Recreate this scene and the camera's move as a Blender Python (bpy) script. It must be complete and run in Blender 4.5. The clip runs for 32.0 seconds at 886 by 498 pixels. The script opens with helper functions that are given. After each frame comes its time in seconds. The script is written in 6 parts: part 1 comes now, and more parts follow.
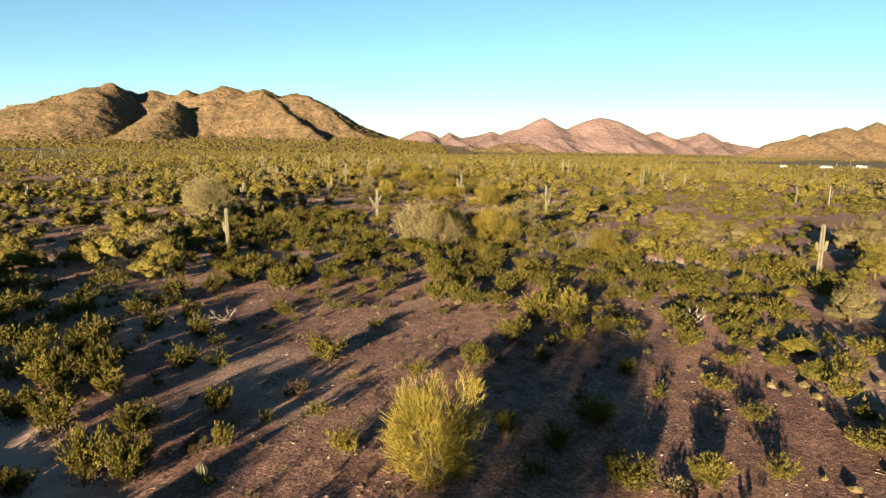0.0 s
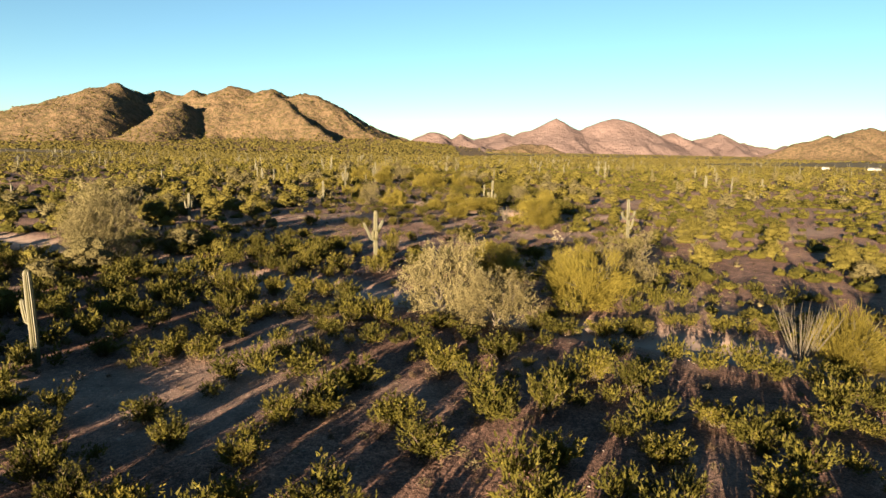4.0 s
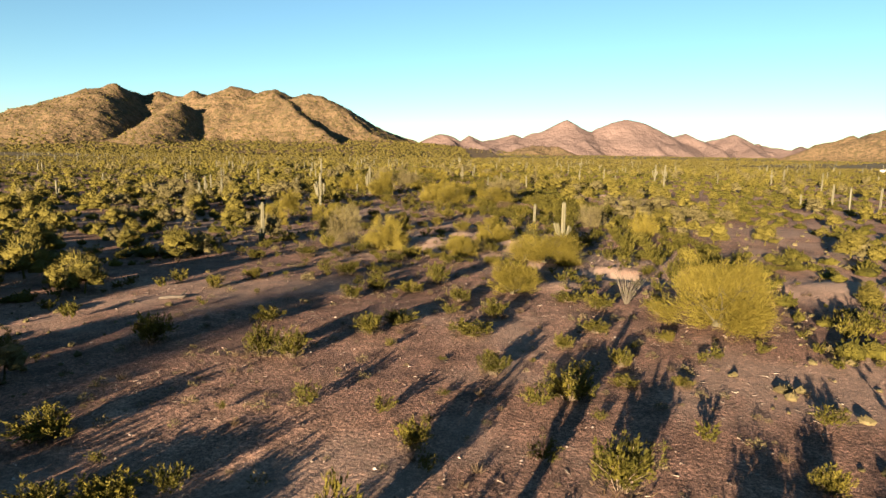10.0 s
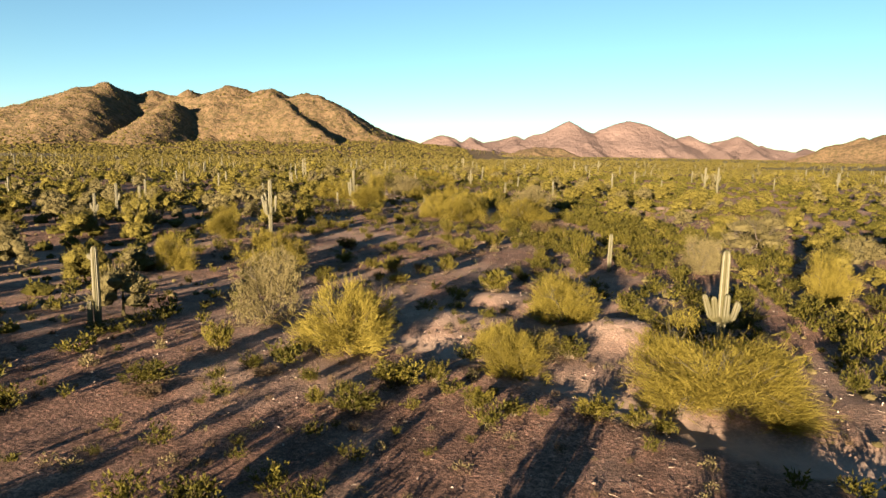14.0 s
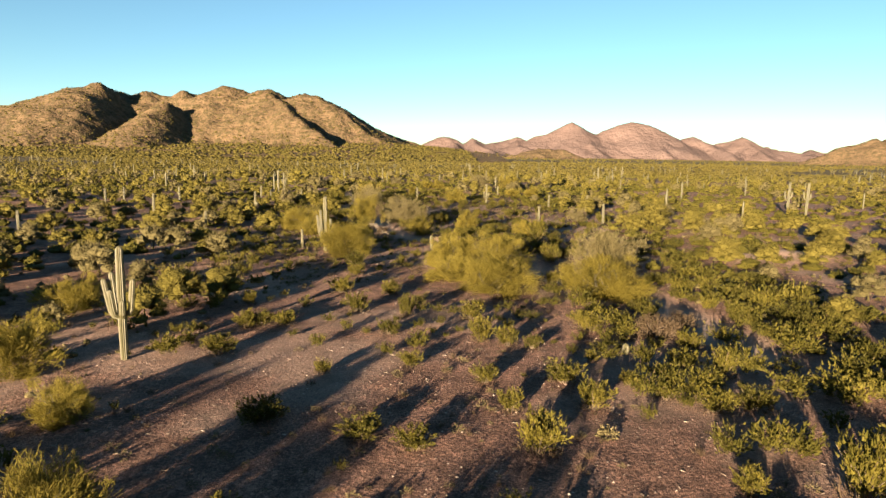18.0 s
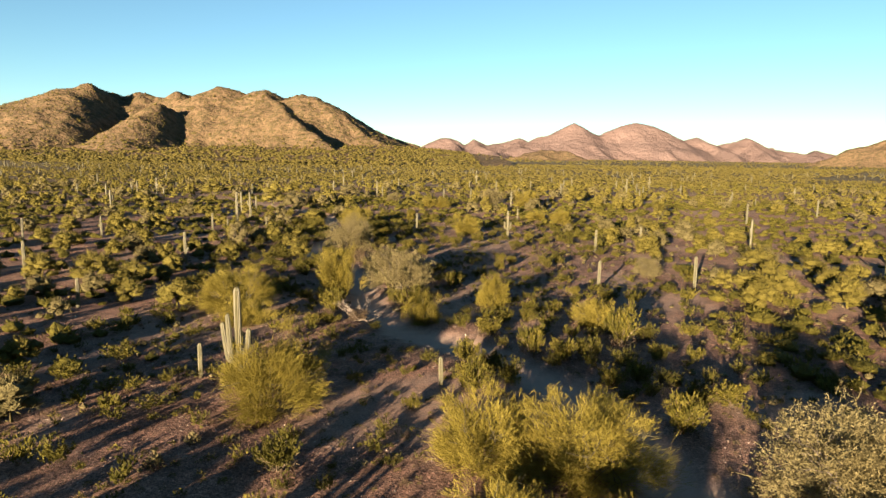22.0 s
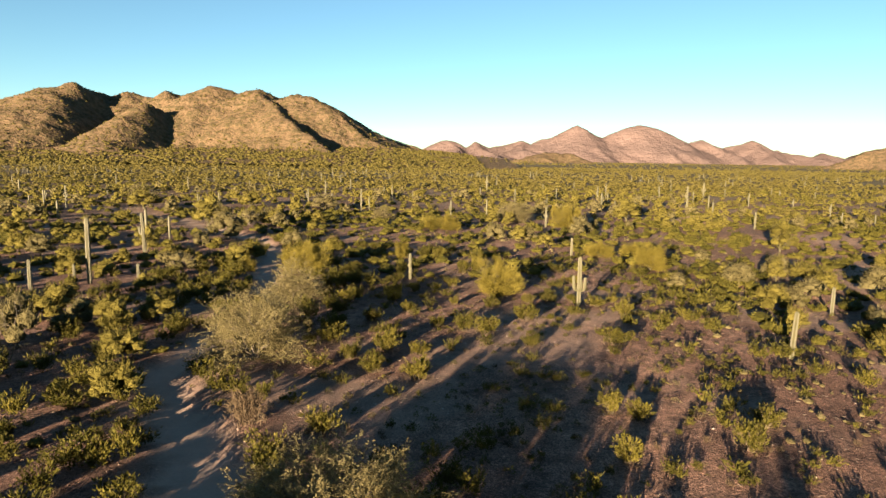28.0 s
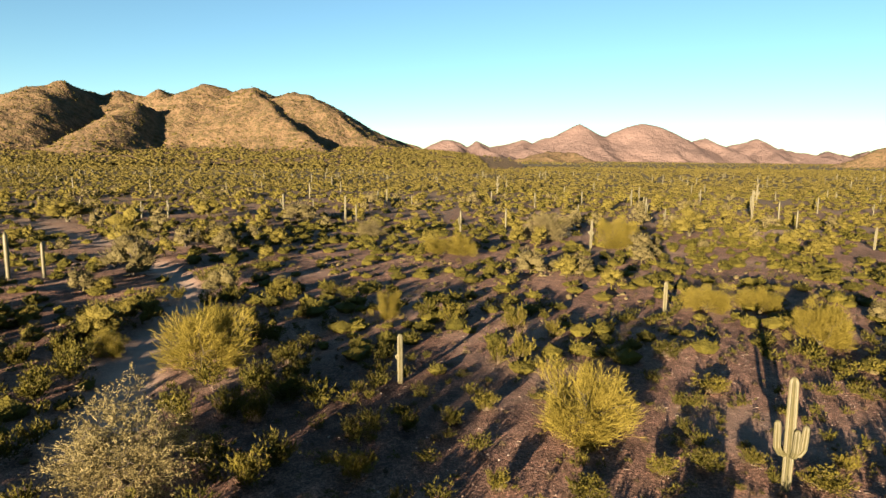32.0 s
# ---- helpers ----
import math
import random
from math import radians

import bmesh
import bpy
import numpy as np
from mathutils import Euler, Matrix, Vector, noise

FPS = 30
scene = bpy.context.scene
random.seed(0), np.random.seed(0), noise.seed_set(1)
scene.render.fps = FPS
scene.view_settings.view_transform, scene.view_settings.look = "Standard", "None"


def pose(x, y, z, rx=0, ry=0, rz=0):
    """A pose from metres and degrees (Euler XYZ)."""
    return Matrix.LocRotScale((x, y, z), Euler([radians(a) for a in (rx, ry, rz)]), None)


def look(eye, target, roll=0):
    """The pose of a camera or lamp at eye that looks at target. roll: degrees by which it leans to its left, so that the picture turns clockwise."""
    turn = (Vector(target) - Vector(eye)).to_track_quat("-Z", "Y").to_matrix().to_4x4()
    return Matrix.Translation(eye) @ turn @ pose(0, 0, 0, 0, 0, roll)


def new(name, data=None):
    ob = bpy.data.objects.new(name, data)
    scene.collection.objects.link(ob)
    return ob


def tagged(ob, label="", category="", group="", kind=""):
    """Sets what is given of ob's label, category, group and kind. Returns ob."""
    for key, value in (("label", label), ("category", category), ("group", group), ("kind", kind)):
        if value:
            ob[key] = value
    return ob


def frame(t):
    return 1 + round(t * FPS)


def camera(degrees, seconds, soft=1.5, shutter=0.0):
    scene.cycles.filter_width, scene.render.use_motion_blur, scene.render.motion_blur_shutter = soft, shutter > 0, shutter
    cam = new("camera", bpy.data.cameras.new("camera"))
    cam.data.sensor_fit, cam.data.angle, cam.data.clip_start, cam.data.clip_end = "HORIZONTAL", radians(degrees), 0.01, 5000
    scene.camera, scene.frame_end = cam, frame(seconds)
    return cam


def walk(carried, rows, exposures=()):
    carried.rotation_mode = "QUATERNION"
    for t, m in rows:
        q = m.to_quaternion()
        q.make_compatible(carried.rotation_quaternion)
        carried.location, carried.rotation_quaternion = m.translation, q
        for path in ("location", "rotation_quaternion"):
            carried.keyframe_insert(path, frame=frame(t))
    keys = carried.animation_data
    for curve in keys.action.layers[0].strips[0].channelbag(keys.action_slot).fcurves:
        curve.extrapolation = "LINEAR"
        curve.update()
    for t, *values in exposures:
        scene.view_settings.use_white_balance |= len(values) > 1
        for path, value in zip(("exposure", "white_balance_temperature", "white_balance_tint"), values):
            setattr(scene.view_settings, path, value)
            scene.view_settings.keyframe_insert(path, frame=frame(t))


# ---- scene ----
cam = camera(70.0, 32.0)
PATH = [
    (0, (1.027, -0.947, 13.966), (3.261, 48.372, 6.051), 1.11),
    (0.5, (0.889, 4.617, 13.937), (3.039, 53.938, 6.015), 1.05),
    (1, (0.740, 10.304, 13.876), (2.784, 59.629, 5.949), 1.03),
    (1.5, (0.572, 16.044, 13.772), (2.500, 65.375, 5.849), 1.04),
    (2, (0.388, 21.790, 13.629), (2.200, 71.128, 5.722), 1.05),
    (2.5, (0.196, 27.543, 13.464), (1.895, 76.888, 5.581), 1.07),
    (3, (0.005, 33.326, 13.313), (1.595, 82.678, 5.452), 1.09),
    (3.5, (-0.174, 39.065, 13.194), (1.308, 88.425, 5.355), 1.10),
    (5.5, (-0.749, 61.063, 12.893), (0.331, 110.449, 5.156), 1.08),
    (6, (-0.873, 66.433, 12.870), (0.131, 115.821, 5.131), 1.06),
    (6.5, (-0.987, 71.742, 12.866), (-0.047, 121.130, 5.120), 1.04),
    (7, (-1.095, 77.078, 12.843), (-0.205, 126.466, 5.098), 1.02),
    (7.5, (-1.203, 82.494, 12.786), (-0.348, 131.885, 5.055), 1.00),
    (8, (-1.311, 87.973, 12.710), (-0.486, 137.367, 4.997), 0.98),
    (8.5, (-1.414, 93.492, 12.630), (-0.618, 142.890, 4.935), 0.96),
    (9, (-1.516, 99.031, 12.554), (-0.747, 148.432, 4.875), 0.94),
    (9.5, (-1.620, 104.552, 12.472), (-0.876, 153.956, 4.809), 0.93),
    (10, (-1.726, 110.022, 12.376), (-1.001, 159.429, 4.727), 0.92),
    (10.5, (-1.827, 115.460, 12.271), (-1.116, 164.868, 4.631), 0.92),
    (11, (-1.922, 120.910, 12.168), (-1.222, 170.319, 4.531), 0.92),
    (11.5, (-2.016, 126.376, 12.072), (-1.321, 175.785, 4.436), 0.93),
    (12, (-2.117, 131.831, 11.983), (-1.427, 181.241, 4.355), 0.94),
    (12.5, (-2.231, 137.280, 11.903), (-1.547, 186.693, 4.291), 0.96),
    (13, (-2.362, 142.756, 11.831), (-1.683, 192.172, 4.241), 0.99),
    (13.5, (-2.495, 148.243, 11.757), (-1.817, 197.663, 4.193), 1.01),
    (14, (-2.606, 153.669, 11.689), (-1.925, 203.092, 4.150), 1.03),
    (14.5, (-2.696, 159.062, 11.700), (-2.020, 208.489, 4.186), 1.04),
    (16.5, (-3.030, 181.024, 12.954), (-2.434, 230.458, 5.480), 1.01),
    (17, (-3.360, 187.040, 13.313), (-2.772, 236.476, 5.847), 1.00),
    (17.5, (-3.812, 193.262, 13.684), (-3.232, 242.699, 6.226), 0.99),
    (18, (-4.254, 199.339, 14.087), (-3.687, 248.777, 6.635), 0.98),
    (18.5, (-4.576, 205.101, 14.523), (-4.022, 254.540, 7.077), 0.97),
    (19, (-4.774, 210.633, 14.974), (-4.232, 260.074, 7.533), 0.95),
    (19.5, (-4.888, 216.068, 15.430), (-4.358, 265.509, 7.995), 0.93),
    (20, (-4.971, 221.493, 15.914), (-4.456, 270.935, 8.481), 0.91),
    (20.5, (-5.053, 226.940, 16.443), (-4.553, 276.382, 9.010), 0.89),
    (21, (-5.142, 232.405, 16.980), (-4.656, 281.848, 9.550), 0.88),
    (21.5, (-5.241, 237.850, 17.429), (-4.763, 287.294, 10.012), 0.89),
    (22, (-5.351, 243.221, 17.710), (-4.875, 292.669, 10.317), 0.90),
    (22.5, (-5.466, 248.514, 17.819), (-4.992, 297.966, 10.454), 0.91),
    (23, (-5.577, 253.783, 17.825), (-5.109, 303.239, 10.481), 0.90),
    (23.5, (-5.680, 259.072, 17.802), (-5.223, 308.529, 10.466), 0.88),
    (24, (-5.768, 264.380, 17.784), (-5.325, 313.836, 10.444), 0.85),
    (24.5, (-5.840, 269.703, 17.771), (-5.404, 319.158, 10.424), 0.83),
    (25, (-5.893, 275.069, 17.739), (-5.453, 324.525, 10.399), 0.82),
    (25.5, (-5.950, 280.483, 17.668), (-5.502, 329.943, 10.347), 0.82),
    (27.5, (-6.354, 302.333, 17.011), (-5.924, 351.811, 9.817), 0.92),
    (28, (-6.464, 307.607, 16.894), (-6.055, 357.087, 9.712), 0.91),
    (28.5, (-6.580, 312.841, 16.813), (-6.191, 362.322, 9.635), 0.89),
    (29, (-6.710, 318.083, 16.764), (-6.336, 367.563, 9.581), 0.86),
    (29.5, (-6.851, 323.307, 16.713), (-6.489, 372.786, 9.523), 0.83),
    (30, (-6.993, 328.500, 16.646), (-6.645, 377.978, 9.447), 0.80),
    (30.5, (-7.132, 333.687, 16.564), (-6.796, 383.164, 9.356), 0.78),
    (31, (-7.265, 338.914, 16.475), (-6.939, 388.390, 9.260), 0.76),
    (31.5, (-7.398, 344.206, 16.388), (-7.075, 393.682, 9.172), 0.73),
    (32, (-7.536, 349.550, 16.302), (-7.210, 399.027, 9.097), 0.69),
]
walk(cam, [(t, look(eye, target, roll)) for t, eye, target, roll in PATH], [(0, 3.23), (32, 3.23)])

# ---- light ----
SUN_AZ, SUN_EL = radians(24.7), radians(7.2)          # the way the light travels, from +Y towards +X
world = bpy.data.worlds.new("sky")
scene.world = world
world.use_nodes = True
wn = world.node_tree
wn.nodes.clear()
sky = wn.nodes.new("ShaderNodeTexSky")
sky.sky_type, sky.sun_disc = "NISHITA", False
sky.sun_elevation, sky.sun_rotation = SUN_EL, SUN_AZ + math.pi
sky.altitude, sky.air_density, sky.dust_density, sky.ozone_density = 400, 0.75, 0.0, 2.2
tint = wn.nodes.new("ShaderNodeMix")
tint.data_type, tint.blend_type = "RGBA", "MULTIPLY"
tint.inputs[0].default_value = 1.0
tint.inputs[7].default_value = (0.51, 0.555, 0.48, 1)
back = wn.nodes.new("ShaderNodeBackground")
back.inputs[1].default_value = 0.05
wout = wn.nodes.new("ShaderNodeOutputWorld")
wn.links.new(sky.outputs[0], tint.inputs[6])
wn.links.new(tint.outputs[2], back.inputs[0])
wn.links.new(back.outputs[0], wout.inputs[0])
sun_data = bpy.data.lights.new("sun", "SUN")
sun_data.energy, sun_data.angle, sun_data.color = 5.0, radians(0.53), (1.0, 0.738, 0.48)
sun = new("sun", sun_data)
sun.matrix_world = look((-300, -600, 90), (-300 + 100 * math.sin(SUN_AZ), -600 + 100 * math.cos(SUN_AZ), 90 - 100 * math.tan(SUN_EL)))


# ---- materials ----
def material(name):
    m = bpy.data.materials.new(name)
    m.use_nodes = True
    nt = m.node_tree
    nt.nodes.clear()
    out = nt.nodes.new("ShaderNodeOutputMaterial")
    bsdf = nt.nodes.new("ShaderNodeBsdfPrincipled")
    nt.links.new(bsdf.outputs[0], out.inputs[0])
    return m, nt, bsdf, out


def node(nt, kind, **inputs):
    n = nt.nodes.new(kind)
    for key, value in inputs.items():
        n.inputs[key].default_value = value
    return n


def ramp(nt, fac, stops):
    r = nt.nodes.new("ShaderNodeValToRGB")
    while len(r.color_ramp.elements) < len(stops):
        r.color_ramp.elements.new(0.5)
    for e, (p, c) in zip(r.color_ramp.elements, stops):
        e.position, e.color = p, (*c, 1)
    nt.links.new(fac, r.inputs[0])
    return r.outputs[0]


def noise_tex(nt, scale, detail=4, rough=0.55, vec=None):
    n = node(nt, "ShaderNodeTexNoise", Scale=scale, Detail=detail, Roughness=rough)
    if vec is not None:
        nt.links.new(vec, n.inputs["Vector"])
    return n.outputs[0]


def mix(nt, fac, a, b, kind="MIX"):
    m = nt.nodes.new("ShaderNodeMix")
    m.data_type, m.blend_type = "RGBA", kind
    for sock, value in ((m.inputs[0], fac), (m.inputs[6], a), (m.inputs[7], b)):
        if isinstance(value, (int, float)):
            sock.default_value = value
        elif isinstance(value, tuple):
            sock.default_value = (*value, 1)
        else:
            nt.links.new(value, sock)
    return m.outputs[2]


def place_vec(nt):
    return nt.nodes.new("ShaderNodeNewGeometry").outputs["Position"]


def bump(nt, bsdf, height, strength, distance):
    b = node(nt, "ShaderNodeBump", Strength=strength, Distance=distance)
    nt.links.new(height, b.inputs["Height"])
    nt.links.new(b.outputs[0], bsdf.inputs["Normal"])


def foliage(name, dark, mid, light, through_light=0.25, each=0.35, base=None, mass=0.0):
    """Leaves: colour varies leaf by leaf, clump by clump, bush by bush and patch by patch; base: dry stems low in the bush; mass: relief of close leaf masses, in metres."""
    m, nt, bsdf, out = material(name)
    geo = nt.nodes.new("ShaderNodeNewGeometry")
    info = nt.nodes.new("ShaderNodeObjectInfo")
    patch = noise_tex(nt, 0.35, 2, 0.5, geo.outputs["Position"])
    clump = noise_tex(nt, 1.9, 2, 0.5, geo.outputs["Position"])

    def add(fac, weight, to):
        a = node(nt, "ShaderNodeMath")
        a.operation = "MULTIPLY_ADD"
        a.inputs[1].default_value = weight
        nt.links.new(fac, a.inputs[0])
        if isinstance(to, float):
            a.inputs[2].default_value = to
        else:
            nt.links.new(to, a.inputs[2])
        return a.outputs[0]

    tone = add(patch, 0.7, -0.3)
    tone = add(clump, 0.9, tone)
    tone = add(geo.outputs["Random Per Island"], each, tone)
    tone = add(info.outputs["Random"], 0.3, tone)
    col = ramp(nt, tone, [(0.35, dark), (0.72, mid), (1.0, light)])
    if base:
        twig = noise_tex(nt, 5.0, 3, 0.6, geo.outputs["Position"])
        col = mix(nt, ramp(nt, twig, [(0.56, (0, 0, 0)), (0.68, (0.75, 0.75, 0.75))]), col, base)
    nt.links.new(col, bsdf.inputs["Base Color"])
    bsdf.inputs["Roughness"].default_value = 0.65
    bsdf.inputs["Specular IOR Level"].default_value = 0.06
    if mass:
        bump(nt, bsdf, noise_tex(nt, 1.1 / mass, 3, 0.7, geo.outputs["Position"]), 1.0, mass * 1.6)
    tr = nt.nodes.new("ShaderNodeBsdfTranslucent")
    nt.links.new(col, tr.inputs[0])
    ms = nt.nodes.new("ShaderNodeMixShader")
    ms.inputs[0].default_value = through_light
    nt.links.new(bsdf.outputs[0], ms.inputs[1])
    nt.links.new(tr.outputs[0], ms.inputs[2])
    nt.links.new(ms.outputs[0], out.inputs[0])
    return m


def bark(name, dark, light, scale=6.0, rough=0.85):
    m, nt, bsdf, out = material(name)
    v = place_vec(nt)
    f = noise_tex(nt, scale, 5, 0.6, v)
    nt.links.new(ramp(nt, f, [(0.3, dark), (0.7, light)]), bsdf.inputs["Base Color"])
    bsdf.inputs["Roughness"].default_value = rough
    bump(nt, bsdf, noise_tex(nt, scale * 5, 3, 0.6, v), 0.5, 0.02)
    return m


def ground_material():
    m, nt, bsdf, out = material("desert_soil")
    v = place_vec(nt)
    big = noise_tex(nt, 0.05, 5, 0.6, v)
    mid = noise_tex(nt, 0.7, 6, 0.65, v)
    fine = noise_tex(nt, 6.0, 6, 0.75, v)
    vor = node(nt, "ShaderNodeTexVoronoi", Scale=5.5, Randomness=1.0)
    nt.links.new(v, vor.inputs["Vector"])
    soil = ramp(nt, big, [(0.3, (0.078, 0.047, 0.0365)), (0.5, (0.119, 0.0735, 0.057)), (0.7, (0.165, 0.107, 0.082))])
    soil = mix(nt, 0.9, soil, ramp(nt, mid, [(0.3, (0.2, 0.195, 0.195)), (0.5, (0.5, 0.5, 0.5)), (0.7, (0.8, 0.77, 0.74))]), "OVERLAY")
    pebble = ramp(nt, vor.outputs["Color"], [(0.0, (0.28, 0.27, 0.26)), (0.6, (0.5, 0.49, 0.48)), (1.0, (0.85, 0.82, 0.80))])
    soil = mix(nt, 0.6, soil, pebble, "OVERLAY")
    soil = mix(nt, 0.85, soil, ramp(nt, fine, [(0.36, (0.12, 0.118, 0.115)), (0.5, (0.48, 0.48, 0.48)), (0.64, (0.92, 0.90, 0.88))]), "OVERLAY")
    grit = noise_tex(nt, 19.0, 3, 0.8, v)
    soil = mix(nt, 0.75, soil, ramp(nt, grit, [(0.38, (0.1, 0.1, 0.1)), (0.5, (0.47, 0.47, 0.47)), (0.62, (0.93, 0.91, 0.9))]), "OVERLAY")
    sand_at = nt.nodes.new("ShaderNodeAttribute")
    sand_at.attribute_name = "sand"
    sand = mix(nt, 0.35, (0.225, 0.176, 0.145), ramp(nt, mid, [(0.3, (0.36, 0.35, 0.34)), (0.7, (0.64, 0.62, 0.60))]), "OVERLAY")
    sand = mix(nt, 0.3, sand, ramp(nt, fine, [(0.3, (0.36, 0.36, 0.36)), (0.7, (0.66, 0.65, 0.64))]), "OVERLAY")
    far_at = nt.nodes.new("ShaderNodeAttribute")
    far_at.attribute_name = "scrub"
    low = ramp(nt, noise_tex(nt, 0.22, 4, 0.7, v), [(0.35, (0.0261, 0.0246, 0.00848)), (0.55, (0.0521, 0.0464, 0.018)), (0.75, (0.06, 0.049, 0.022))])
    col = mix(nt, sand_at.outputs["Fac"], soil, sand)
    col = mix(nt, far_at.outputs["Fac"], col, low)
    nt.links.new(col, bsdf.inputs["Base Color"])
    bsdf.inputs["Roughness"].default_value = 0.95
    bsdf.inputs["Specular IOR Level"].default_value = 0.15
    stones = node(nt, "ShaderNodeTexVoronoi", Scale=4.2, Randomness=1.0)
    nt.links.new(v, stones.inputs["Vector"])
    h = node(nt, "ShaderNodeMath")
    h.operation = "MULTIPLY_ADD"
    h.inputs[1].default_value = -0.55
    nt.links.new(stones.outputs["Distance"], h.inputs[0])
    nt.links.new(fine, h.inputs[2])
    smooth = node(nt, "ShaderNodeMath")
    smooth.operation = "MULTIPLY_ADD"
    smooth.inputs[1].default_value = -0.75
    smooth.inputs[2].default_value = 0.9
    nt.links.new(sand_at.outputs["Fac"], smooth.inputs[0])
    b = node(nt, "ShaderNodeBump", Distance=0.12)
    nt.links.new(smooth.outputs[0], b.inputs["Strength"])
    nt.links.new(h.outputs[0], b.inputs["Height"])
    nt.links.new(b.outputs[0], bsdf.inputs["Normal"])
    return m


def rock_material(name, dark, light, scrub, speckle, scale, amount):
    m, nt, bsdf, out = material(name)
    v = place_vec(nt)
    f = noise_tex(nt, scale, 7, 0.65, v)
    col = ramp(nt, f, [(0.3, dark), (0.68, light)])
    s = noise_tex(nt, speckle, 3, 0.7, v)
    fac = ramp(nt, s, [(0.46, (0, 0, 0)), (0.58, (amount, amount, amount))])
    col = mix(nt, fac, col, scrub)
    nt.links.new(col, bsdf.inputs["Base Color"])
    bsdf.inputs["Roughness"].default_value = 0.95
    bsdf.inputs["Specular IOR Level"].default_value = 0.1
    bump(nt, bsdf, s, 0.9, 1.2 / speckle * 0.4)
    return m


def cactus_material():
    m, nt, bsdf, out = material("cactus_skin")
    v = place_vec(nt)
    info = nt.nodes.new("ShaderNodeObjectInfo")
    f = noise_tex(nt, 2.2, 4, 0.6, v)
    col = ramp(nt, f, [(0.3, (0.0251, 0.0254, 0.0094)), (0.55, (0.0366, 0.0353, 0.0141)), (0.8, (0.0523, 0.0457, 0.0209))])
    base = ramp(nt, info.outputs["Random"], [(0.0, (0.44, 0.44, 0.42)), (1.0, (0.58, 0.56, 0.5))])
    col = mix(nt, 1.0, col, base, "OVERLAY")
    nt.links.new(col, bsdf.inputs["Base Color"])
    bsdf.inputs["Roughness"].default_value = 0.6
    bump(nt, bsdf, noise_tex(nt, 40, 2, 0.6, v), 0.4, 0.02)
    return m


def stone_material():
    """Loose stones: each one its own brown, grey or pale tone."""
    m, nt, bsdf, out = material("desert_stone")
    geo = nt.nodes.new("ShaderNodeNewGeometry")
    col = ramp(nt, geo.outputs["Random Per Island"], [(0.0, (0.035, 0.026, 0.022)), (0.55, (0.105, 0.075, 0.06)), (0.85, (0.19, 0.15, 0.125)), (1.0, (0.26, 0.22, 0.19))])
    grain = noise_tex(nt, 24.0, 3, 0.6, geo.outputs["Position"])
    col = mix(nt, 0.5, col, ramp(nt, grain, [(0.35, (0.35, 0.35, 0.35)), (0.65, (0.65, 0.64, 0.63))]), "OVERLAY")
    nt.links.new(col, bsdf.inputs["Base Color"])
    bsdf.inputs["Roughness"].default_value = 0.85
    return m


SOIL = ground_material()
HILL = rock_material("hill_rock", (0.064, 0.0445, 0.025), (0.105, 0.0745, 0.0455), (0.0375, 0.0325, 0.015), 0.09, 0.14, 0.8)
FAR_ROCK = rock_material("far_rock", (0.077, 0.0555, 0.052), (0.096, 0.0715, 0.0675), (0.07, 0.052, 0.0465), 0.03, 0.008, 0.35)
CREOSOTE = foliage("creosote_leaf", (0.021, 0.0215, 0.0042), (0.047, 0.0445, 0.0085), (0.092, 0.08, 0.0145), 0.35, 0.25, (0.056, 0.039, 0.022))
BURSAGE = foliage("bursage_leaf", (0.034, 0.03, 0.0135), (0.06, 0.052, 0.024), (0.095, 0.08, 0.04), 0.2)
VERDE = foliage("palo_verde_twig", (0.074, 0.063, 0.0125), (0.128, 0.108, 0.021), (0.17, 0.143, 0.031), 0.45, 0.2)
IRONWOOD = foliage("ironwood_leaf", (0.062, 0.0525, 0.0238), (0.111, 0.096, 0.045), (0.155, 0.136, 0.067), 0.4, 0.25)
STRAW = foliage("dry_grass", (0.0321, 0.0226, 0.0135), (0.0481, 0.0346, 0.0209), (0.0678, 0.0511, 0.0318), 0.25)
# next four: for closed mounds, darkened in place of shade between loose leaves
SCRUB_SHADED = foliage("far_scrub_shaded", (0.0225, 0.0207, 0.0052), (0.0442, 0.0392, 0.01), (0.071, 0.0605, 0.0162), 0.1, 0.35, mass=0.5)
VERDE_MASS_SHADED = foliage("palo_verde_mass_shaded", (0.036, 0.032, 0.0064), (0.0635, 0.056, 0.0122), (0.089, 0.0775, 0.0178), 0.15, 0.4, mass=0.35)
IRON_MASS_SHADED = foliage("ironwood_mass_shaded", (0.032, 0.028, 0.0115), (0.057, 0.0505, 0.0215), (0.083, 0.073, 0.033), 0.15, 0.5, mass=0.35)
BUSH_MASS_SHADED = foliage("creosote_mass_shaded", (0.0205, 0.021, 0.0042), (0.0425, 0.0405, 0.0078), (0.0705, 0.064, 0.0125), 0.2, 0.4, mass=0.25)
STEM = bark("shrub_stem", (0.0441, 0.0312, 0.0202), (0.0952, 0.0734, 0.0514))
VERDE_BARK = bark("palo_verde_bark", (0.0227, 0.0206, 0.00783), (0.0428, 0.0367, 0.0171))
GREY_BARK = bark("ironwood_bark", (0.0284, 0.0227, 0.017), (0.0642, 0.0533, 0.0417))
DEAD = bark("dead_wood", (0.1, 0.081, 0.062), (0.185, 0.156, 0.126))
WAND = bark("ocotillo_wand", (0.042, 0.036, 0.024), (0.075, 0.065, 0.046))
CACTUS = cactus_material()
CHOLLA = foliage("cholla_spine", (0.132, 0.114, 0.0695), (0.183, 0.164, 0.107), (0.221, 0.202, 0.145), 0.3)
STONE = stone_material()
WHITE = bark("white_metal_wall", (0.2, 0.2, 0.195), (0.25, 0.25, 0.24), 0.7, 0.5)
